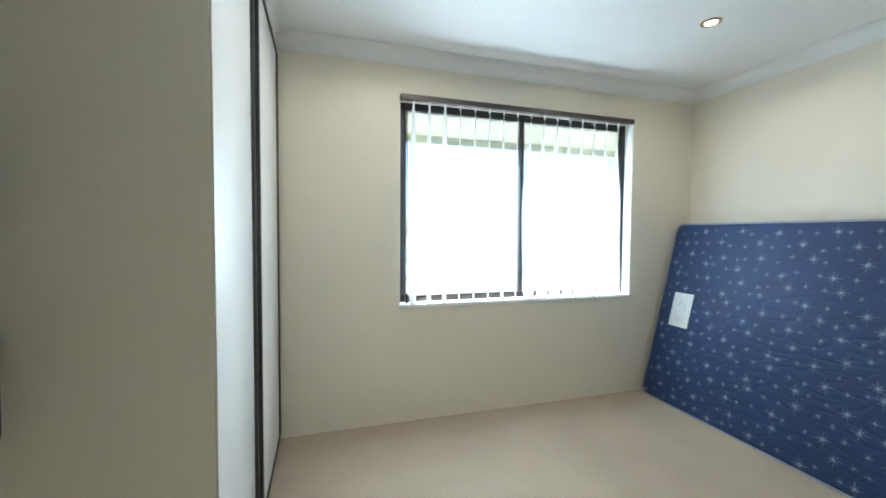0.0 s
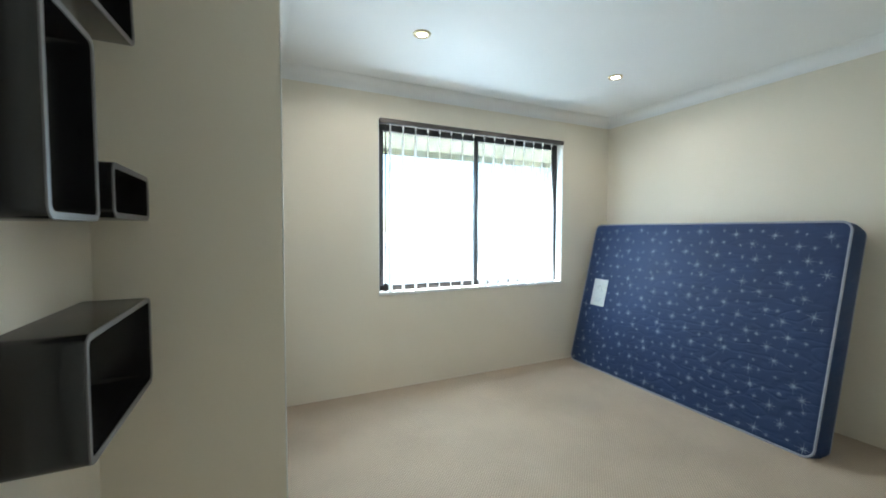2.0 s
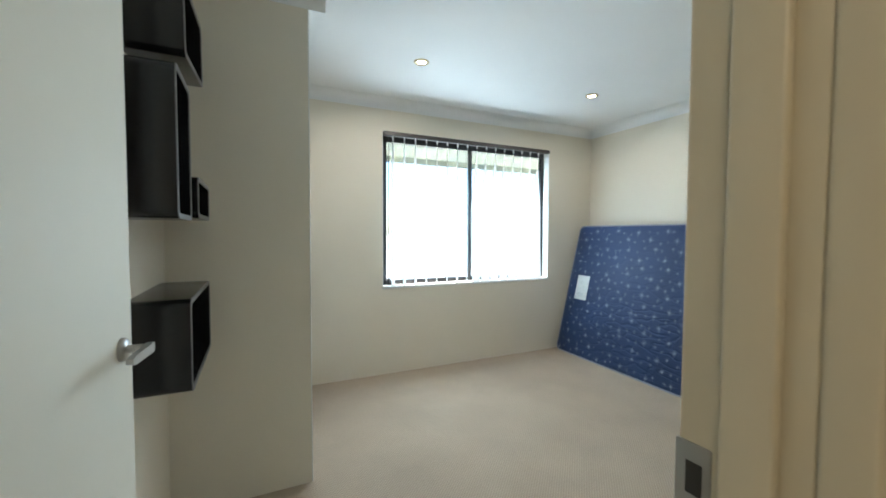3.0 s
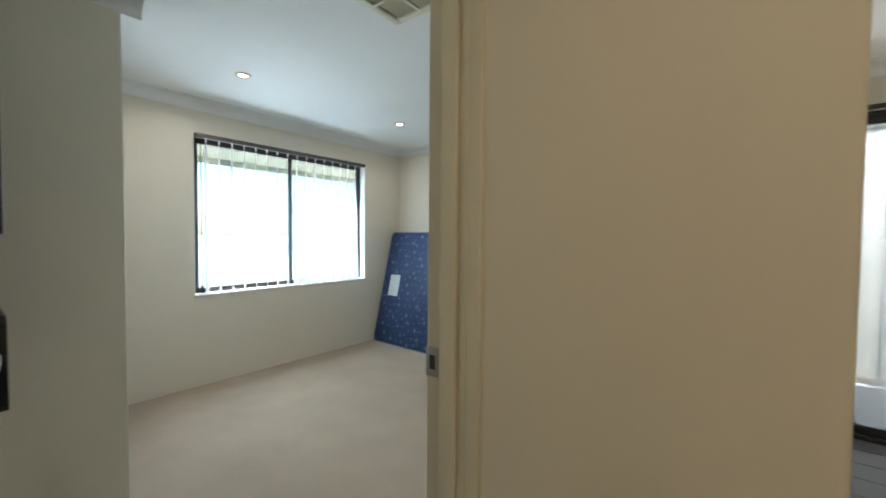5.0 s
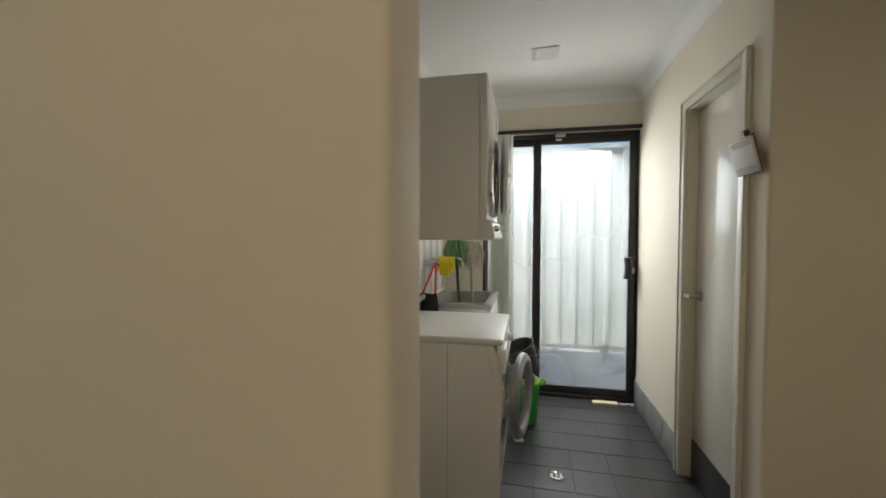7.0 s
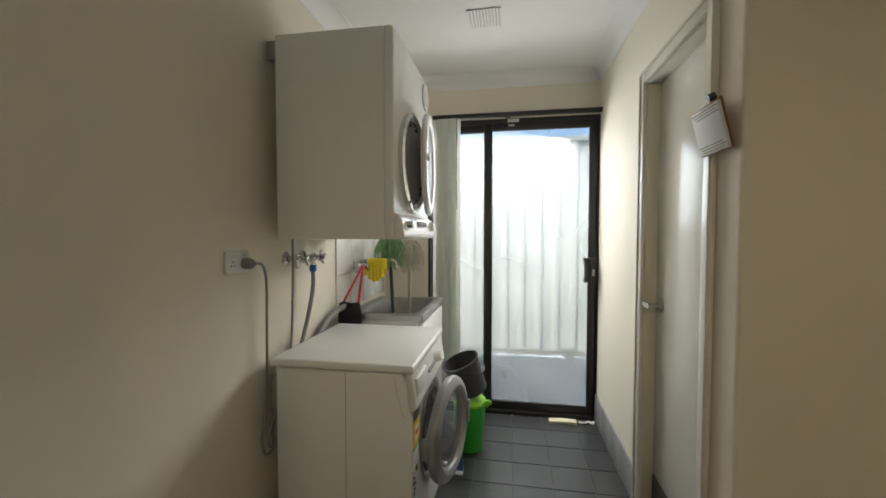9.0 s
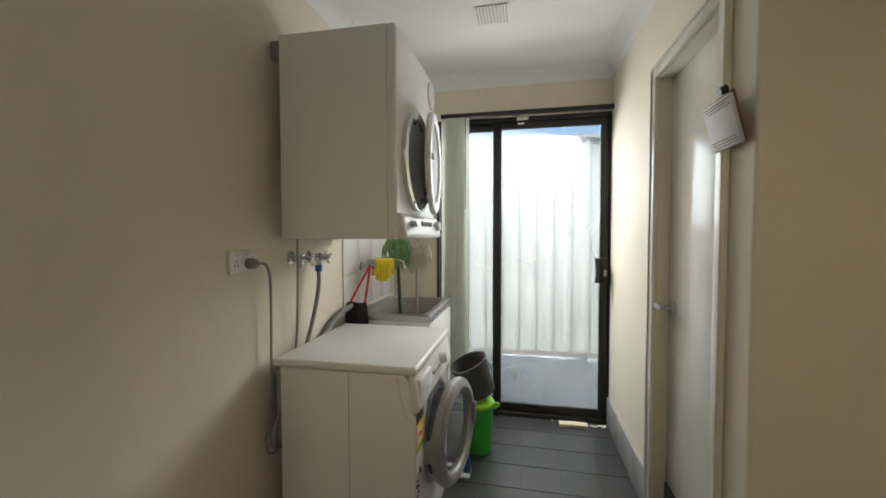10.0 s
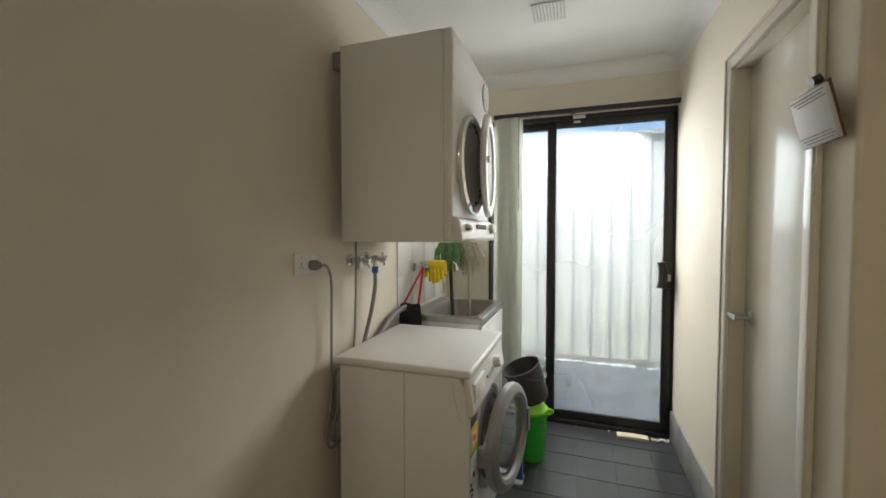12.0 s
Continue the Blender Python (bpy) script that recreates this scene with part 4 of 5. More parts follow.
lathe(bm, [(0.205, -0.001), (0.205, 0.018), (0.19, 0.024), (0.172, 0.012), (0.168, -0.02), (0.168, -0.0005)], (DC, F0, DZ), "Y", 48)
part("opening_ring", bm, M_CHROME, dy, "chrome opening ring")
bm = bmesh.new()
lathe(bm, [(0.170, 0.006), (0.12, 0.004), (0.0, 0.003)], (DC, F0, DZ), "Y", 40)
part("drum", bm, mat("dull_drum_steel", (0.60, 0.60, 0.61), 0.45, metal=0.0, var=0.05), dy, "steel drum behind the opening")
bm = bmesh.new()
for k in range(10):
    a = 2 * math.pi * k / 10
    cyl(bm, (DC + 0.158 * math.cos(a), F0 - 0.012, DZ + 0.158 * math.sin(a)), (DC + 0.158 * math.cos(a), F0 - 0.002, DZ + 0.158 * math.sin(a)), 0.006, n=8)
tagged(part("drum_holes", bm, M_RUBBER, dy), kind="stuff")
# door folded back past the far side, inner side outwards
dm = Matrix.Translation((2.335, F0 - 0.044, DZ + 0.008)) @ Matrix.Rotation(radians(6.5), 4, "Z") @ Matrix.Diagonal((1.09, 1.0, 1.09, 1.0))
dr3 = dm.to_3x3() @ Euler((radians(90), 0, 0)).to_matrix()
bm = bmesh.new()
lathe(bm, [(0.0, -0.004), (0.16, -0.004), (0.20, 0.0), (0.205, 0.012), (0.197, 0.022), (0.175, 0.026), (0.158, 0.02), (0.152, 0.006), (0.0, 0.004)], dm.translation, dr3, 48)
dd = part("door", bm, M_APPL2, dy, "white plastic round door")
bm = bmesh.new()
lathe(bm, [(0.154, 0.010), (0.14, 0.013), (0.0, 0.014)], dm.translation, dr3, 40)
part("door_liner", bm, M_SHADE, dd, "grey inner liner")
bm = bmesh.new()
lathe(bm, [(0.012, 0.0), (0.012, 0.012), (0.0, 0.013)], dm.translation + dr3 @ Vector((-0.168, 0.0, 0.022)), dr3, 12)
part("catch", bm, M_APPL2, dd)
bm = bmesh.new()
lathe(bm, [(0.0, 0.002), (0.062, 0.003), (0.066, 0.0)], (2.51, F0, 1.985), "Y", 32)
vg = part("air_grille", bm, M_SHADE, dy, "round slotted air grille")
for k in range(7):
    bm = bmesh.new()
    hw = math.sqrt(0.060 ** 2 - (0.0165 * (k - 3)) ** 2)
    box(bm, (2.51 - hw, F0 - 0.006, 1.985 + 0.0165 * (k - 3) - 0.004), (2.51 + hw, F0 - 0.0025, 1.985 + 0.0165 * (k - 3) + 0.004))
    part("grille_bar", bm, M_APPL2, vg)
for x in (E0 + 0.014, E1 - 0.07):
    bm = bmesh.new()
    box(bm, (x + 0.02, F1 + 0.004, G1 - 0.072), (x + 0.05, DW_S - 0.001, G1 - 0.002), 0.003)
    part("wall_bracket", bm, M_GREYP, dy, "grey steel wall bracket")
bm = bmesh.new()
box(bm, (E0 + 0.30, F1 - 0.01, G0 + 0.06), (E1 - 0.06, DW_S - 0.001, G0 + 0.14), 0.003)
part("wall_bracket", bm, M_GREYP, dy)

# ---- trough and splashback ----
tr = thing("laundry_trough", (2.95, -0.82, 0), "white laundry cabinet with a stainless steel sink on top", "laundry sink")
T0, T1, U0, U1, TZ = 2.640, 3.270, -1.047, -0.600, 0.885
bm = bmesh.new()
box(bm, (T0 + 0.012, U0 + 0.02, 0.06), (T1 - 0.012, U1, TZ - 0.25), 0.003)
part("cabinet", bm, M_APPL, tr)
for lo, hi in (((T0 + 0.012, U0 + 0.02, TZ - 0.249), (T0 + 0.026, U1, TZ - 0.035)), ((T1 - 0.026, U0 + 0.02, TZ - 0.249), (T1 - 0.012, U1, TZ - 0.035)),
               ((T0 + 0.026, U0 + 0.02, TZ - 0.249), (T1 - 0.026, U0 + 0.03, TZ - 0.035)), ((T0 + 0.026, U1 - 0.012, TZ - 0.249), (T1 - 0.026, U1, TZ - 0.035))):
    bm = bmesh.new()
    box(bm, lo, hi, 0.002)
    part("side_panel", bm, M_APPL, tr)
bm = bmesh.new()
box(bm, (T0 + 0.03, U0 + 0.05, 0.0), (T1 - 0.03, U1, 0.06))
part("plinth", bm, M_BLACKP, tr)
bm = bmesh.new()
box(bm, (T0 + 0.015, U0 + 0.004, 0.075), (T1 - 0.015, U0 + 0.018, TZ - 0.05), 0.003)
part("door", bm, M_APPL, tr)


def rr(cx, cy, hx, hy, r, z, bm, n=6):
    return [bm.verts.new((cx + u, cy + v, z)) for u, v in round_rect(hx, hy, r, n)]


bm = bmesh.new()
mx, my, hx, hy = (T0 + T1) / 2, (U0 + U1) / 2, (T1 - T0) / 2, (U1 - U0) / 2
rg = [rr(mx, my, hx, hy, 0.012, TZ - 0.034, bm), rr(mx, my, hx, hy, 0.012, TZ - 0.004, bm), rr(mx, my, hx - 0.006, hy - 0.006, 0.012, TZ, bm),
      rr(mx, my - 0.015, hx - 0.045, hy - 0.06, 0.06, TZ - 0.001, bm), rr(mx, my - 0.015, hx - 0.052, hy - 0.067, 0.06, TZ - 0.010, bm),
      rr(mx, my - 0.015, hx - 0.070, hy - 0.085, 0.07, TZ - 0.20, bm), rr(mx, my - 0.015, hx - 0.12, hy - 0.13, 0.05, TZ - 0.225, bm)]
for r0, r1 in zip(rg, rg[1:]):
    for k in range(len(r0)):
        q = (k + 1) % len(r0)
        bm.faces.new((r0[k], r0[q], r1[q], r1[k]))
bm.faces.new(rg[-1])
part("sink_bowl", bm, M_STEEL, tr, "brushed stainless steel bowl and rim")

M_TILEW = mat("white_glazed_tile", (0.74, 0.73, 0.70), 0.15, var=0.03, scale=5)
sb = thing("splashback", (2.97, DW_S, 0.9), "white glazed tile splashback on the laundry wall", "splashback", kind="structure")
for i in range(4):
    for j in range(2):
        bm = bmesh.new()
        box(bm, (2.610 + i * 0.203, DW_S - 0.008, 0.89 + j * 0.203), (2.810 + i * 0.203, DW_S - 0.0005, 1.09 + j * 0.203), 0.002)
        part("tile", bm, M_TILEW, sb)


# ---- taps, hoses, outlet ----
def tap_pair(name, x0, x1, z, label, swivel):
    t = thing(name, ((x0 + x1) / 2, DW_S, z), label, "tap")
    for x, dirx in ((x0, 1), (x1, 1)):
        bm = bmesh.new()
        lathe(bm, [(0.030, 0.0), (0.030, 0.004), (0.022, 0.012), (0.015, 0.016)], (x, DW_S, z), "Y", 24)
        fl = part("flange", bm, M_CHROME, t)
        bm = bmesh.new()
        cyl(bm, (x, DW_S - 0.008, z), (x, DW_S - 0.085, z), 0.012, n=16)
        cyl(bm, (x, DW_S - 0.045, z), (x, DW_S - 0.06, z), 0.018, n=16)
        cyl(bm, (x, DW_S - 0.05, z), (x, DW_S - 0.05, z - 0.04), 0.011, n=14)
        part("tap_body", bm, M_CHROME, t)
        bm = bmesh.new()
        lathe(bm, [(0.0, 0.022), (0.010, 0.02), (0.013, 0.0)], (x, DW_S - 0.085, z), "Y", 16)
        for a in (20, 110, 200, 290):
            c, s_ = math.cos(radians(a)), math.sin(radians(a))
            cyl(bm, (x + 0.008 * c, DW_S - 0.093, z + 0.008 * s_), (x + 0.030 * c, DW_S - 0.095, z + 0.030 * s_), 0.0055, 0.007, 10)
        part("cross_handle", bm, M_CHROME, t)
    return t


tap_pair("washing_machine_tap", 2.13, 2.27, 1.216, "chrome washing machine taps with cross handles on the wall", False)
tp = tap_pair("sink_tap", 2.84, 3.04, 1.13, "chrome wall taps and spout over the laundry sink", True)
bm = bmesh.new()
tube(bm, [(2.94, DW_S - 0.005, 1.15), (2.94, DW_S - 0.05, 1.155), (2.94, -0.70, 1.17), (2.94, -0.80, 1.155), (2.94, -0.815, 1.11)], 0.010, 10, steps=5)
part("spout", bm, M_CHROME, tp)
bm = bmesh.new()
cyl(bm, (2.27, DW_S - 0.05, 1.180), (2.27, DW_S - 0.05, 1.150), 0.016, n=16)
hsv = thing("inlet_hose", (2.27, -0.62, 0.8), "grey inlet hose with a blue nut from the tap", "hose")
part("nut", bm, mat("blue_plastic", (0.02, 0.12, 0.38), 0.4), hsv, "blue plastic nut")
bm = bmesh.new()
tube(bm, [(2.27, DW_S - 0.05, 1.16), (2.268, DW_S - 0.05, 1.08), (2.235, DW_S - 0.045, 0.96), (2.17, DW_S - 0.04, 0.82), (2.12, DW_S - 0.035, 0.68)], 0.0095, 8, steps=6)
part("tube", bm, M_HOSE, hsv)
bm = bmesh.new()
tube(bm, [(2.70, -0.66, 0.90), (2.62, -0.62, 0.925), (2.50, -0.595, 0.90), (2.36, -0.592, 0.83), (2.26, -0.592, 0.74), (2.2, -0.595, 0.6)], 0.016, 10, steps=6)
tagged(link("drain_hose", bm, M_HOSE, True), "thick grey drain hose hooked over the sink", "hose")

so = thing("power_outlet", (1.825, DW_S, 1.22), "white double power outlet on the wall", "outlet")
bm = bmesh.new()
box(bm, (1.765, DW_S - 0.012, 1.182), (1.882, DW_S - 0.0005, 1.262), 0.004)
part("plate", bm, M_APPL2, so)
for x in (1.80, 1.85):
    bm = bmesh.new()
    box(bm, (x - 0.006, DW_S - 0.016, 1.242), (x + 0.006, DW_S - 0.011, 1.254), 0.002)
    part("switch", bm, M_APPL2, so)
bm = bmesh.new()
for a in (0, 1, 2):
    ang = radians(90 + 120 * a)
    box(bm, (1.795 + 0.009 * math.cos(ang) - 0.0015, DW_S - 0.0128, 1.215 + 0.009 * math.sin(ang) - 0.004), (1.795 + 0.009 * math.cos(ang) + 0.0015, DW_S - 0.0119, 1.215 + 0.009 * math.sin(ang) + 0.004))
part("pin_slots", bm, M_RUBBER, so)
pc = thing("appliance_cord", (1.86, DW_S, 1.2), "grey appliance cord plugged into the outlet", "power cord")
bm = bmesh.new()
lathe(bm, [(0.019, 0.0), (0.020, 0.02), (0.014, 0.036), (0.006, 0.042)], (1.853, DW_S - 0.012, 1.215), "Y", 18)
part("plug", bm, M_HOSE, pc)
bm = bmesh.new()
tube(bm, [(1.856, DW_S - 0.048, 1.215), (1.89, DW_S - 0.055, 1.208), (1.935, DW_S - 0.04, 1.15), (1.95, DW_S - 0.03, 1.0), (1.945, DW_S - 0.03, 0.80), (1.93, DW_S - 0.035, 0.66), (1.895, DW_S - 0.04, 0.56), (1.905, DW_S - 0.05, 0.50), (1.96, DW_S - 0.055, 0.52), (1.975, DW_S - 0.06, 0.64), (1.92, DW_S - 0.06, 0.60), (1.91, DW_S - 0.055, 0.53), (1.99, DW_S - 0.05, 0.50), (2.02, DW_S - 0.045, 0.6)], 0.005, 8, steps=6)
part("cable", bm, M_HOSE, pc)
bm = bmesh.new()
tube(bm, [(2.07, DW_S - 0.07, 1.33), (2.085, DW_S - 0.06, 1.2), (2.12, DW_S - 0.035, 1.02), (2.115, DW_S - 0.03, 0.86), (2.07, DW_S - 0.03, 0.72), (2.0, DW_S - 0.04, 0.6)], 0.0048, 8, steps=6)
tagged(link("dryer_cord", bm, M_HOSE, True), "grey cord hanging down from the dryer", "power cord")

# ---- things at the sink ----
M_BAG = mat("black_fabric", (0.015, 0.014, 0.016), 0.85, bump=0.4, bscale=120)
M_STRAP = mat("red_ribbon", (0.55, 0.012, 0.02), 0.6)
M_GLOVE = mat("yellow_rubber", (0.80, 0.62, 0.02), 0.45, var=0.08, scale=25, bump=0.2, bscale=40)
bg = thing("tote_bag", (2.86, -0.56, 0.86), "small black fabric bag hung by red straps", "bag")
bm = bmesh.new()
rw = []
for k, (z, hw, hd) in enumerate(((0.90, 0.055, 0.008), (0.87, 0.062, 0.02), (0.81, 0.070, 0.03), (0.75, 0.07, 0.028), (0.735, 0.05, 0.012))):
    rw.append([bm.verts.new((2.565 + 0.9 * hd * math.cos(t) + 0.01 * math.sin(3 * t + k), -0.66 + hw * math.sin(t), z + 0.006 * math.sin(2 * t + k))) for t in [2 * math.pi * q / 16 for q in range(16)]])
for r0, r1 in zip(rw, rw[1:]):
    for k in range(16):
        bm.faces.new((r0[k], r0[(k + 1) % 16], r1[(k + 1) % 16], r1[k]))
bm.faces.new(rw[0])
bm.faces.new(rw[-1])
bmesh.ops.transform(bm, matrix=Matrix.Translation((0.05, 0.015, 0.045)), verts=bm.verts)
part("pouch", bm, M_BAG, bg)
for s_ in (-1, 1):
    bm = bmesh.new()
    p0, p1 = Vector((2.80, DW_S - 0.085, 1.14)), Vector((2.62, -0.645 + 0.045 * s_, 0.935))
    extrude(bm, [(-0.007, -0.001), (0.007, -0.001), (0.007, 0.001), (-0.007, 0.001)], p0, p1, (0, 1, 0), (1, 0, 0.3))
    part("strap", bm, M_STRAP, bg, "red ribbon strap")

gv = thing("rubber_gloves", (2.88, -0.7, 1.1), "yellow rubber gloves draped over the sink spout", "gloves")
bm = bmesh.new()
for i, (u, l) in enumerate(((-0.055, 0.05), (-0.03, 0.075), (-0.008, 0.085), (0.014, 0.08), (0.036, 0.06))):
    tube(bm, [(2.97, -0.62 - u * 0.9, 1.13), (2.955, -0.62 - u, 1.10), (2.95, -0.62 - u * 1.1, 1.10 - l)], 0.0125, 10, steps=4)
box(bm, (2.945, -0.678, 1.09), (2.99, -0.565, 1.155), 0.014, 3)
bmesh.ops.translate(bm, vec=(-0.10, -0.09, 0.02), verts=bm.verts)
part("glove", bm, M_GLOVE, gv)
bm = bmesh.new()
box(bm, (2.99, -0.675, 1.055), (3.012, -0.57, 1.15), 0.01, 3)
tube(bm, [(3.0, -0.60, 1.1), (3.003, -0.595, 1.02)], 0.013, 10)
bmesh.ops.translate(bm, vec=(-0.10, -0.09, 0.02), verts=bm.verts)
part("glove", bm, M_GLOVE, gv)


def mop(x, y, z, dx, dy_, head_m, pole_m, label, r, spread):
    m = thing("mop", (x, y, 0.67), label, "mop", "mops in the sink")
    bm = bmesh.new()
    cyl(bm, (x, y, 0.68), (x + dx, y + dy_, z), 0.011, n=12)
    part("pole", bm, pole_m, m)
    bm = bmesh.new()
    rg_ = random.Random(int(1000 * r) + 5)
    top = Vector((x + dx, y + dy_, z))
    cyl(bm, top - Vector((0, 0, 0.02)), top + Vector((0, 0, 0.03)), 0.03, 0.02, 12)
    for k in range(170):
        a, b = rg_.uniform(0, 6.28), rg_.uniform(0.15, 1.15)
        e = top + Vector((b * spread * math.cos(a), b * spread * math.sin(a), 0))
        tube(bm, [top + Vector((0, 0, 0.03)), (top + e) / 2 + Vector((0, 0, 0.045 + rg_.uniform(0, 0.03))), e + Vector((0, 0, -0.02)), e * 1.0 + Vector((rg_.uniform(-.01, .01), rg_.uniform(-.01, .01), -rg_.uniform(0.02, 0.15)))], 0.0026, 4, steps=3)
    part("head", bm, head_m, m)


mop(2.93, -0.80, 1.245, 0.04, 0.04, mat("green_mop_yarn", (0.17, 0.32, 0.13), 0.9, var=0.3, scale=60), mat("dark_green_pole", (0.02, 0.05, 0.035), 0.4), "green string mop standing head up in the sink", 0.02, 0.085)
mop(3.00, -0.88, 1.215, 0.07, 0.02, mat("cream_mop_yarn", (0.50, 0.46, 0.36), 0.9, var=0.3, scale=60), M_SATIN, "cream string mop standing head up in the sink", 0.03, 0.085)

# ---- bin, bucket and clutter on the floor ----
bn = thing("waste_bin", (2.985, -1.265, 0), "green plastic bin with a lime lid on the floor", "bin")
bm = bmesh.new()
lathe(bm, [(0.0, 0.003), (0.075, 0.003), (0.08, 0.012), (0.095, 0.28), (0.098, 0.29), (0.090, 0.29), (0.076, 0.02), (0.0, 0.018)], (2.985, -1.265, 0), "Z", 32)
part("body", bm, M_GREEN, bn)
bm = bmesh.new()
lathe(bm, [(0.100, 0.285), (0.102, 0.30), (0.088, 0.315), (0.05, 0.322), (0.0, 0.323)], (2.985, -1.265, 0), "Z", 32)
part("lid", bm, M_LIME, bn, "lime green lid")
bm = bmesh.new()
tube(bm, [(2.925, -1.35, 0.30), (2.915, -1.38, 0.33), (2.925, -1.395, 0.315), (2.935, -1.37, 0.29)], 0.008, 8, steps=4)
part("clip", bm, M_LIME, bn)
bk = thing("bucket", (3.0, -1.25, 0.323), "dark grey plastic bucket lying tilted on the bin", "bucket")
BM = Matrix.Translation((3.0, -1.285, 0.352)) @ Matrix.Rotation(radians(-22), 4, "X") @ Matrix.Rotation(radians(-10), 4, "Y")
bm = bmesh.new()
lathe(bm, [(0.0, 0.0), (0.085, 0.0), (0.09, 0.008), (0.112, 0.20), (0.118, 0.205), (0.118, 0.215), (0.108, 0.215), (0.086, 0.012), (0.0, 0.008)], (0, 0, 0), "Z", 36)
bmesh.ops.transform(bm, matrix=BM, verts=bm.verts)
part("body", bm, mat("grey_bucket_plastic", (0.045, 0.045, 0.047), 0.5, var=0.1, scale=15), bk)
bm = bmesh.new()
tube(bm, [(0.115 * math.cos(t), -0.03 - 0.09 * abs(math.sin(t)), 0.185 - 0.07 * math.sin(t)) for t in [math.pi * k / 12 for k in range(13)]], 0.004, 6)
bmesh.ops.transform(bm, matrix=BM, verts=bm.verts)
part("handle", bm, M_BLACKP, bk)
pk = thing("cleaning_pack", (2.73, -1.225, 0), "small blue and white cleaning packet on the floor", "packet")
bm = bmesh.new()
box(bm, (2.685, -1.255, 0.0), (2.775, -1.195, 0.012), 0.004)
part("base", bm, M_LABEL, pk)
bm = bmesh.new()
extrude(bm, [(-0.02, 0), (0.02, 0), (0.012, 0.11), (-0.012, 0.11)], (2.715, -1.235, 0.012), (2.745, -1.235, 0.012), (0, 1, 0), (0, 0, 1))
part("packet", bm, mat("blue_packet", (0.03, 0.10, 0.25), 0.4), pk)
bm = bmesh.new()
extrude(bm, [(0, 0), (0.09, 0.004), (0.185, 0.0), (0.185, 0.016), (0.1, 0.02), (0, 0.018)], (3.385, -1.965, 0.0), (3.44, -1.965, 0.0), (0, 1, 0), (0, 0, 1))
tagged(link("door_wedge", bm, mat("cream_foam", (0.66, 0.60, 0.44), 0.8, var=0.08), True), "cream folded strip lying by the sliding door", "strip")
bm = bmesh.new()
tube(bm, [(3.42, -1.985, 0.008), (3.41, -2.02, 0.010), (3.435, -2.05, 0.008), (3.41, -2.075, 0.009), (3.44, -2.085, 0.008)], 0.007, 6, steps=5)
tagged(link("loose_cord", bm, M_APPL2, True), "white loose cord coiled on the floor", "cord")

# ---- sliding door fittings, blind stack ----
bm = bmesh.new()
box(bm, (3.405, SY0 - 0.004, 2.146), (3.445, -0.945, 2.172), 0.004)
box(bm, (3.445, -1.5, 2.150), (LAUN_E - 0.0005, -1.46, 2.168))
hb = thing("vertical_blind", (3.42, -1.05, 2.1), "pale green-white vertical blind stacked open by the sliding door", "blind")
part("headrail", bm, M_ALU, hb, "black headrail")
for i in range(5):
    y = -0.985 - i * 0.030
    xc = 3.432 - 0.013 * (i % 2)
    bm = bmesh.new()
    a = radians(72 + 9 * (i % 3))
    v0 = [(xc + q * 0.044 * math.cos(a) - 0.009 * (1 - q * q), y + q * 0.044 * math.sin(a)) for q in (-1, -0.5, 0, 0.5, 1)]
    r0 = [bm.verts.new((x, yy, 2.145)) for x, yy in v0]
    r1 = [bm.verts.new((x, yy, 0.10)) for x, yy in v0]
    for q in range(4):
        bm.faces.new((r0[q], r0[q + 1], r1[q + 1], r1[q]))
    part("slat", bm, M_SLAT2, hb)
bm = bmesh.new()
tube(bm, [(3.40, -1.125, 2.146), (3.40, -1.126, 1.50)], 0.003, 6)
part("cord", bm, M_BLACKP, hb)
bm = bmesh.new()
box(bm, (LAUN_E - 0.020, -1.56, 2.116), (LAUN_E - 0.005, -1.48, 2.138), 0.004)
box(bm, (LAUN_E - 0.004, -1.53, 2.092), (LAUN_E + 0.013, -1.485, 2.105), 0.003)
part("alarm_sensor", bm, M_APPL2, sd, "small white contact sensor")
bm = bmesh.new()
box(bm, (LAUN_E - 0.014, SY0 + 0.040, 0.985), (LAUN_E + 0.002, SY0 + 0.092, 1.155), 0.005)
hs = part("handle", bm, M_BLACKP, sd, "black pull handle with latch")
bm = bmesh.new()
tube(bm, [(LAUN_E - 0.012, SY0 + 0.098, 1.15), (LAUN_E - 0.045, SY0 + 0.098, 1.14), (LAUN_E - 0.048, SY0 + 0.09, 1.07), (LAUN_E - 0.045, SY0 + 0.098, 1.0), (LAUN_E - 0.012, SY0 + 0.098, 0.99)], 0.011, 10, steps=4)
part("pull", bm, M_BLACKP, hs)
bm = bmesh.new()
box(bm, (LAUN_E - 0.022, SY0 + 0.055, 1.03), (LAUN_E - 0.013, SY0 + 0.075, 1.075), 0.003)
part("latch", bm, M_SATIN, hs)
bm = bmesh.new()
o = [(0.0, 0.985), (0.014, 0.99), (0.006, 1.03), (0.004, 1.07), (0.006, 1.11), (0.014, 1.15), (0.0, 1.155), (-0.03, 1.15), (-0.034, 1.07), (-0.03, 0.99)]
extrude(bm, o, (LAUN_E - 0.05, SY0 + 0.122, 0), (LAUN_E - 0.012, SY0 + 0.122, 0), (0, 1, 0), (0, 0, 1))
part("grip", bm, M_BLACKP, hs)

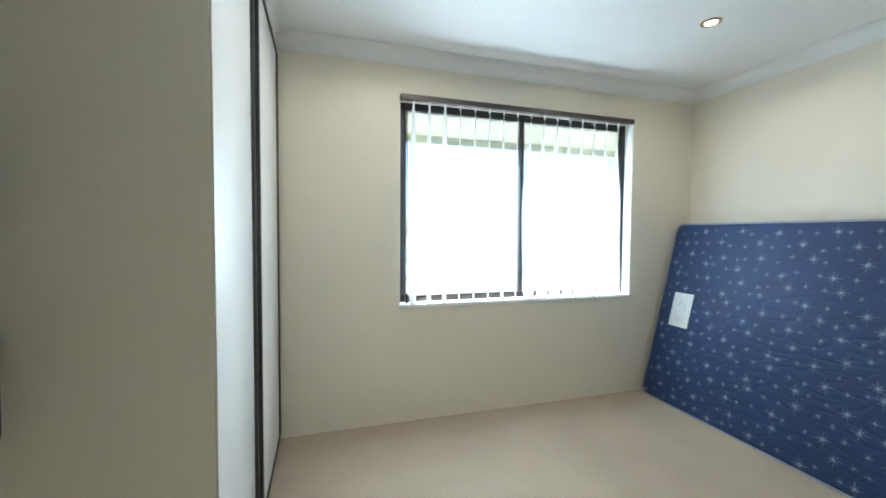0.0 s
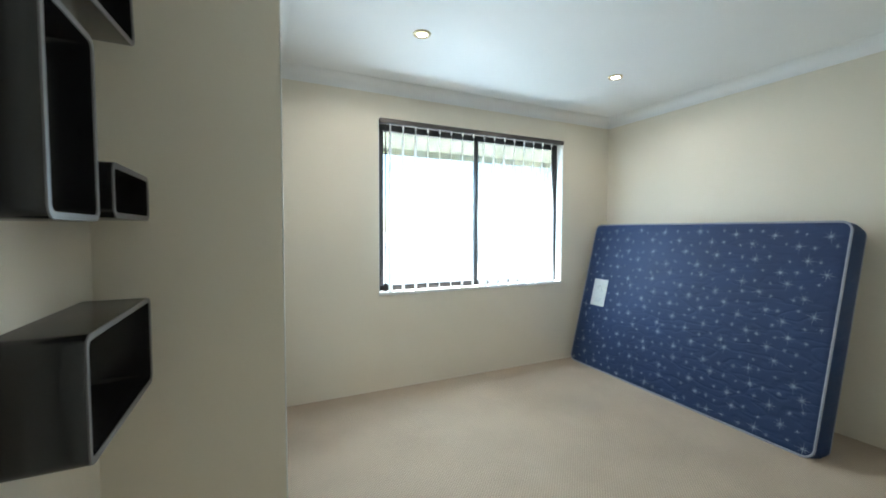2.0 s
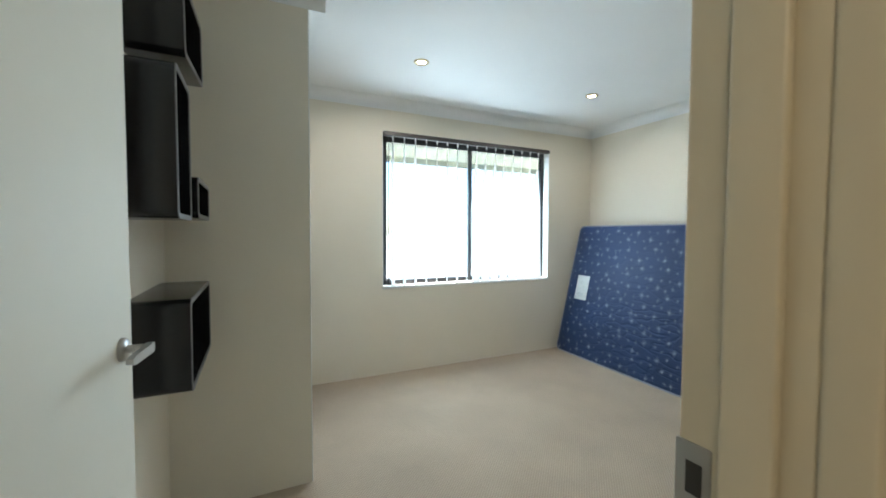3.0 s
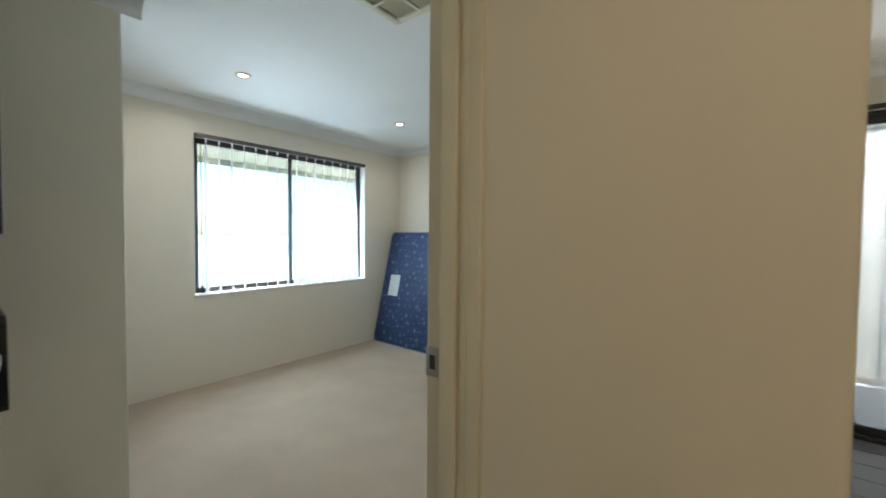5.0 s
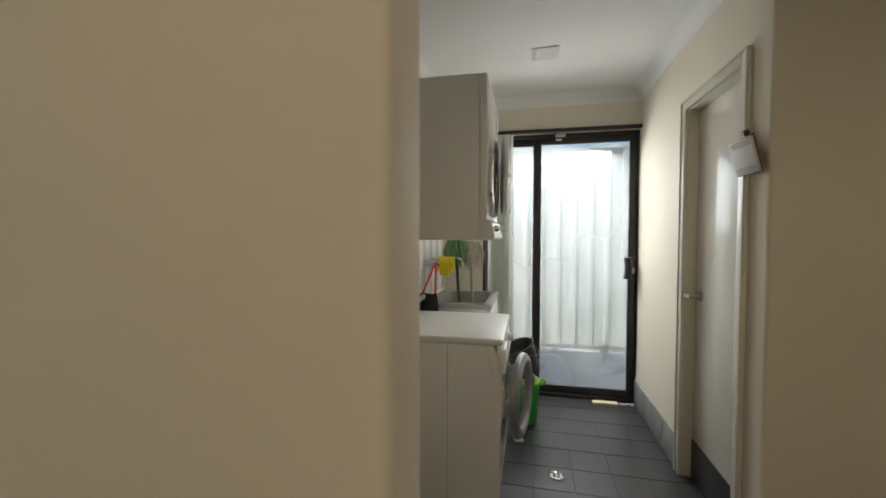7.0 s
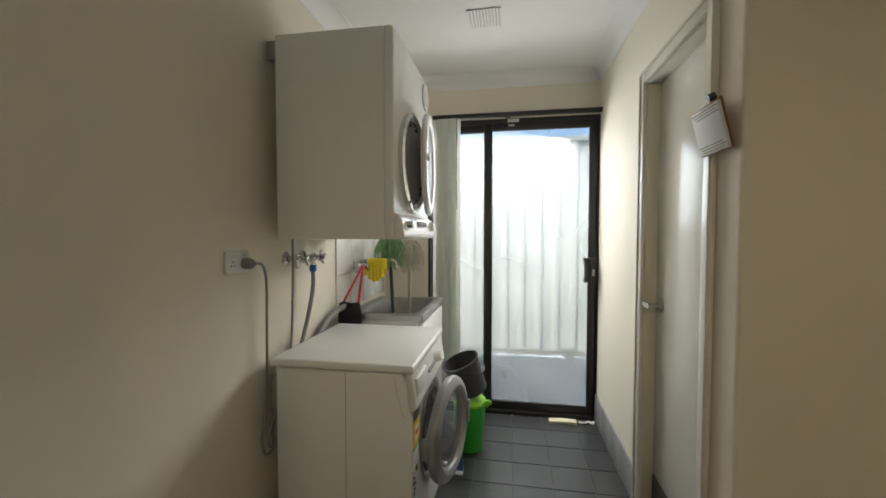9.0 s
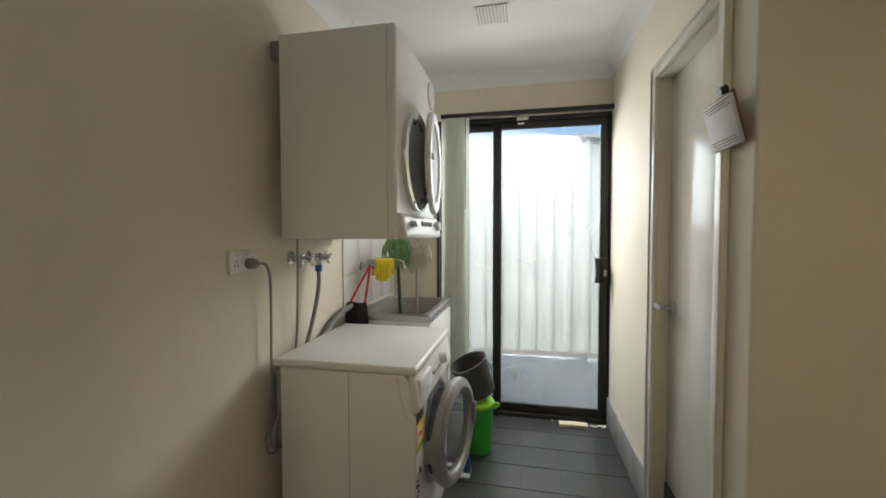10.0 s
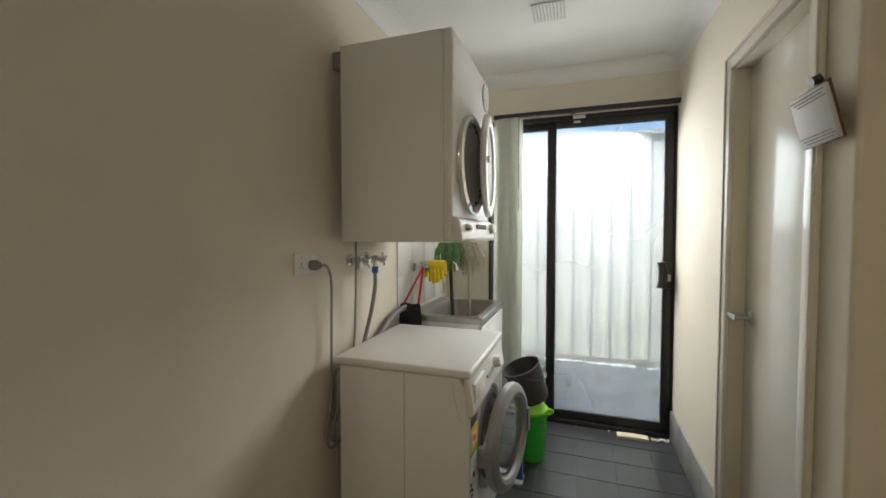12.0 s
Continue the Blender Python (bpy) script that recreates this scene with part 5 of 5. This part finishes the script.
# ---- clipboard on the wall ----
cb = thing("clipboard", (1.862, LAUN_S + 0.02, 1.62), "white paper pad on a wooden clipboard hung on a black hook", "clipboard")
CM = Matrix.Translation((1.862, LAUN_S + 0.036, 1.622)) @ Matrix.Rotation(radians(0), 4, "Y") @ Matrix.Rotation(radians(-14), 4, "X")
bm = bmesh.new()
box(bm, (-0.083, -0.004, -0.070), (0.083, 0.0, 0.070), 0.002)
bmesh.ops.transform(bm, matrix=CM, verts=bm.verts)
part("board", bm, mat("brown_board", (0.22, 0.10, 0.05), 0.6, var=0.15, scale=20), cb)
bm = bmesh.new()
box(bm, (-0.080, 0.0005, -0.069), (0.078, 0.010, 0.062), 0.003)
bmesh.ops.transform(bm, matrix=CM, verts=bm.verts)
pp = part("paper_pad", bm, mat("pad_paper", (0.64, 0.65, 0.65), 0.8, var=0.05, scale=15), cb)
M_PRINT = mat("brown_print", (0.28, 0.22, 0.19), 0.8)
for k, z in enumerate((0.052, 0.044, 0.036, -0.046, -0.054, -0.062)):
    bm = bmesh.new()
    box(bm, (-0.074 + 0.01 * (k % 2), 0.0102, z), (0.072 - 0.012 * (k % 3), 0.0110, z + 0.003))
    bmesh.ops.transform(bm, matrix=CM, verts=bm.verts)
    part("print_line", bm, M_PRINT, pp)
bm = bmesh.new()
cyl(bm, CM @ Vector((-0.045, -0.004, 0.080)), CM @ Vector((-0.045, 0.014, 0.078)), 0.012, 0.010, 16)
part("hook", bm, M_BLACKP, cb, "black hook")

# floor waste
fw = thing("floor_drain", (2.367, -1.437, 0), "round chrome floor waste set in the tiles", "floor drain")
bm = bmesh.new()
lathe(bm, [(0.042, 0.001), (0.042, 0.006), (0.036, 0.007), (0.034, 0.004)], (2.367, -1.437, 0), "Z", 32)
lathe(bm, [(0.034, 0.004), (0.0, 0.0045)], (2.367, -1.437, 0), "Z", 32)
part("ring", bm, M_CHROME, fw)
for k in range(4):
    bm = bmesh.new()
    a = radians(45 + 90 * k)
    box(bm, (2.367 + 0.018 * math.cos(a) - 0.006, -1.437 + 0.018 * math.sin(a) - 0.006, 0.0048), (2.367 + 0.018 * math.cos(a) + 0.006, -1.437 + 0.018 * math.sin(a) + 0.006, 0.0058))
    part("slot", bm, M_RUBBER, fw)

# ---- garden strip outside ----
M_LEAF = mat("weed_leaf", (0.10, 0.17, 0.05), 0.6, var=0.25, scale=30)
M_STONE = mat("white_pebble", (0.56, 0.56, 0.56), 0.8, var=0.12, scale=30)
nt = M_STONE.node_tree
b = nt.nodes["Principled BSDF"]
sc = nt.nodes.new("ShaderNodeVectorMath")
sc.operation = "SCALE"
nt.links.new(b.inputs["Base Color"].links[0].from_socket, sc.inputs[0])
nt.links.new(math_node(nt, "ADD", math_node(nt, "MULTIPLY", nt.nodes.new("ShaderNodeNewGeometry").outputs["Random Per Island"], 1.0), 0.38), sc.inputs["Scale"])
nt.links.new(sc.outputs[0], b.inputs["Base Color"])
rs = random.Random(11)
verts, faces = [], []
for k in range(15000):
    x, y, r = rs.uniform(3.65, 5.36), rs.uniform(-3.4, 0.6), rs.uniform(0.008, 0.022)
    b0 = len(verts)
    verts += [(x + r * rs.uniform(.7, 1.2), y, -0.12 + r * .2), (x, y + r * rs.uniform(.7, 1.2), -0.12 + r * .2), (x - r, y, -0.12 + r * .2), (x, y - r, -0.12 + r * .2), (x + rs.uniform(-.3, .3) * r, y, -0.12 + r * 0.9)]
    faces += [(b0, b0 + 1, b0 + 4), (b0 + 1, b0 + 2, b0 + 4), (b0 + 2, b0 + 3, b0 + 4), (b0 + 3, b0, b0 + 4)]
me = bpy.data.meshes.new("gravel")
me.from_pydata(verts, [], faces)
me.materials.append(M_STONE)
tagged(new("gravel", me), "loose pale gravel along the fence", "gravel", kind="stuff")


def weed(x, y, h, n):
    w_ = thing("weed", (x, y, -0.12), "small green weed growing in the gravel", "plant", "weeds in the gravel")
    bm = bmesh.new()
    for k in range(n):
        a, l = rs.uniform(0, 6.28), rs.uniform(0.5, 1.0) * h
        d = Vector((math.cos(a), math.sin(a), 0))
        s_ = Vector((-d.y, d.x, 0)) * rs.uniform(0.003, 0.006)
        b = Vector((x, y, -0.12)) + d * 0.01
        m1, e = b + d * l * 0.25 + Vector((0, 0, l * 0.65)), b + d * l * rs.uniform(0.4, 0.8) + Vector((0, 0, l * rs.uniform(0.6, 1.0)))
        v = [bm.verts.new(p) for p in (b - s_ * .4, b + s_ * .4, m1 + s_, m1 - s_, e)]
        bm.faces.new((v[0], v[1], v[2], v[3]))
        bm.faces.new((v[3], v[2], v[4]))
    part("leaves", bm, M_LEAF, w_, smooth=False)


for x, y, h, n in ((4.5, -2.15, 0.29, 68), (4.15, -2.35, 0.18, 52), (4.3, -1.75, 0.14, 48), (3.9, -2.2, 0.18, 60), (3.75, -1.75, 0.13, 44), (4.0, -1.45, 0.12, 40), (4.45, -1.2, 0.16, 44), (4.55, -1.6, 0.13, 40)):
    weed(x + 0.5, y, h, n)

# ---- tiles of laundry and hall ----
M_TILE = mat("charcoal_tile", (0.043, 0.044, 0.047), 0.28, var=0.10, scale=5, plain=True)
nt = M_TILE.node_tree
oi = nt.nodes.new("ShaderNodeObjectInfo")
b = nt.nodes["Principled BSDF"]
old = b.inputs["Base Color"].links[0].from_socket
sc = nt.nodes.new("ShaderNodeVectorMath")
sc.operation = "SCALE"
nt.links.new(old, sc.inputs[0])
nt.links.new(math_node(nt, "ADD", math_node(nt, "MULTIPLY", oi.outputs["Random"], 0.25), 0.87), sc.inputs["Scale"])
nt.links.new(sc.outputs[0], b.inputs["Base Color"])
fl = solid("floor_laundry", [((-1.5, -3.3, -0.1), (LAUN_E - 0.012, DW_S, -0.003))], M_GROUT, "charcoal ceramic floor tiles with grey grout", "floor")
TS = 0.21
bm = bmesh.new()
box(bm, (0, 0, -0.006), (TS - 0.004, TS - 0.004, 0.0), 0.0012, 1)
tl = link("tile", bm, M_TILE)
tme = tl.data
bpy.data.objects.remove(tl)
for i in range(-6, 15):
    for j in range(-5, 7):
        x, y = 0.350 + TS * i, -1.522 + TS * j
        x0, x1, y0, y1 = x, x + TS - 0.004, y, y + TS - 0.004
        if x0 < 0.0 or y0 < -2.4 or y1 > DW_S + 0.1 or x0 > LAUN_E or (x0 > CORN_X and y1 < LAUN_S) or (HALL_X0 < (x0 + x1) / 2 < HALL_X1 and y0 > HALL_END):
            continue
        ob = new("tile", tme)
        ob.parent = fl
        ob.matrix_basis = pose(x, y, 0)
M_SKIRT = mat("grey_skirting_tile", (0.30, 0.30, 0.295), 0.25, var=0.05, scale=4)
bs = thing("baseboard", (2.85, LAUN_S, 0), "grey glazed skirting tiles at the foot of the wall", "baseboard", kind="structure")
for k in range(4):
    bm = bmesh.new()
    box(bm, (LD1 + 0.006 + 0.226 * k, LAUN_S + 0.0005, 0.001), (LD1 + 0.229 + 0.226 * k, LAUN_S + 0.012, 0.195), 0.003)
    part("tile", bm, M_SKIRT, bs)
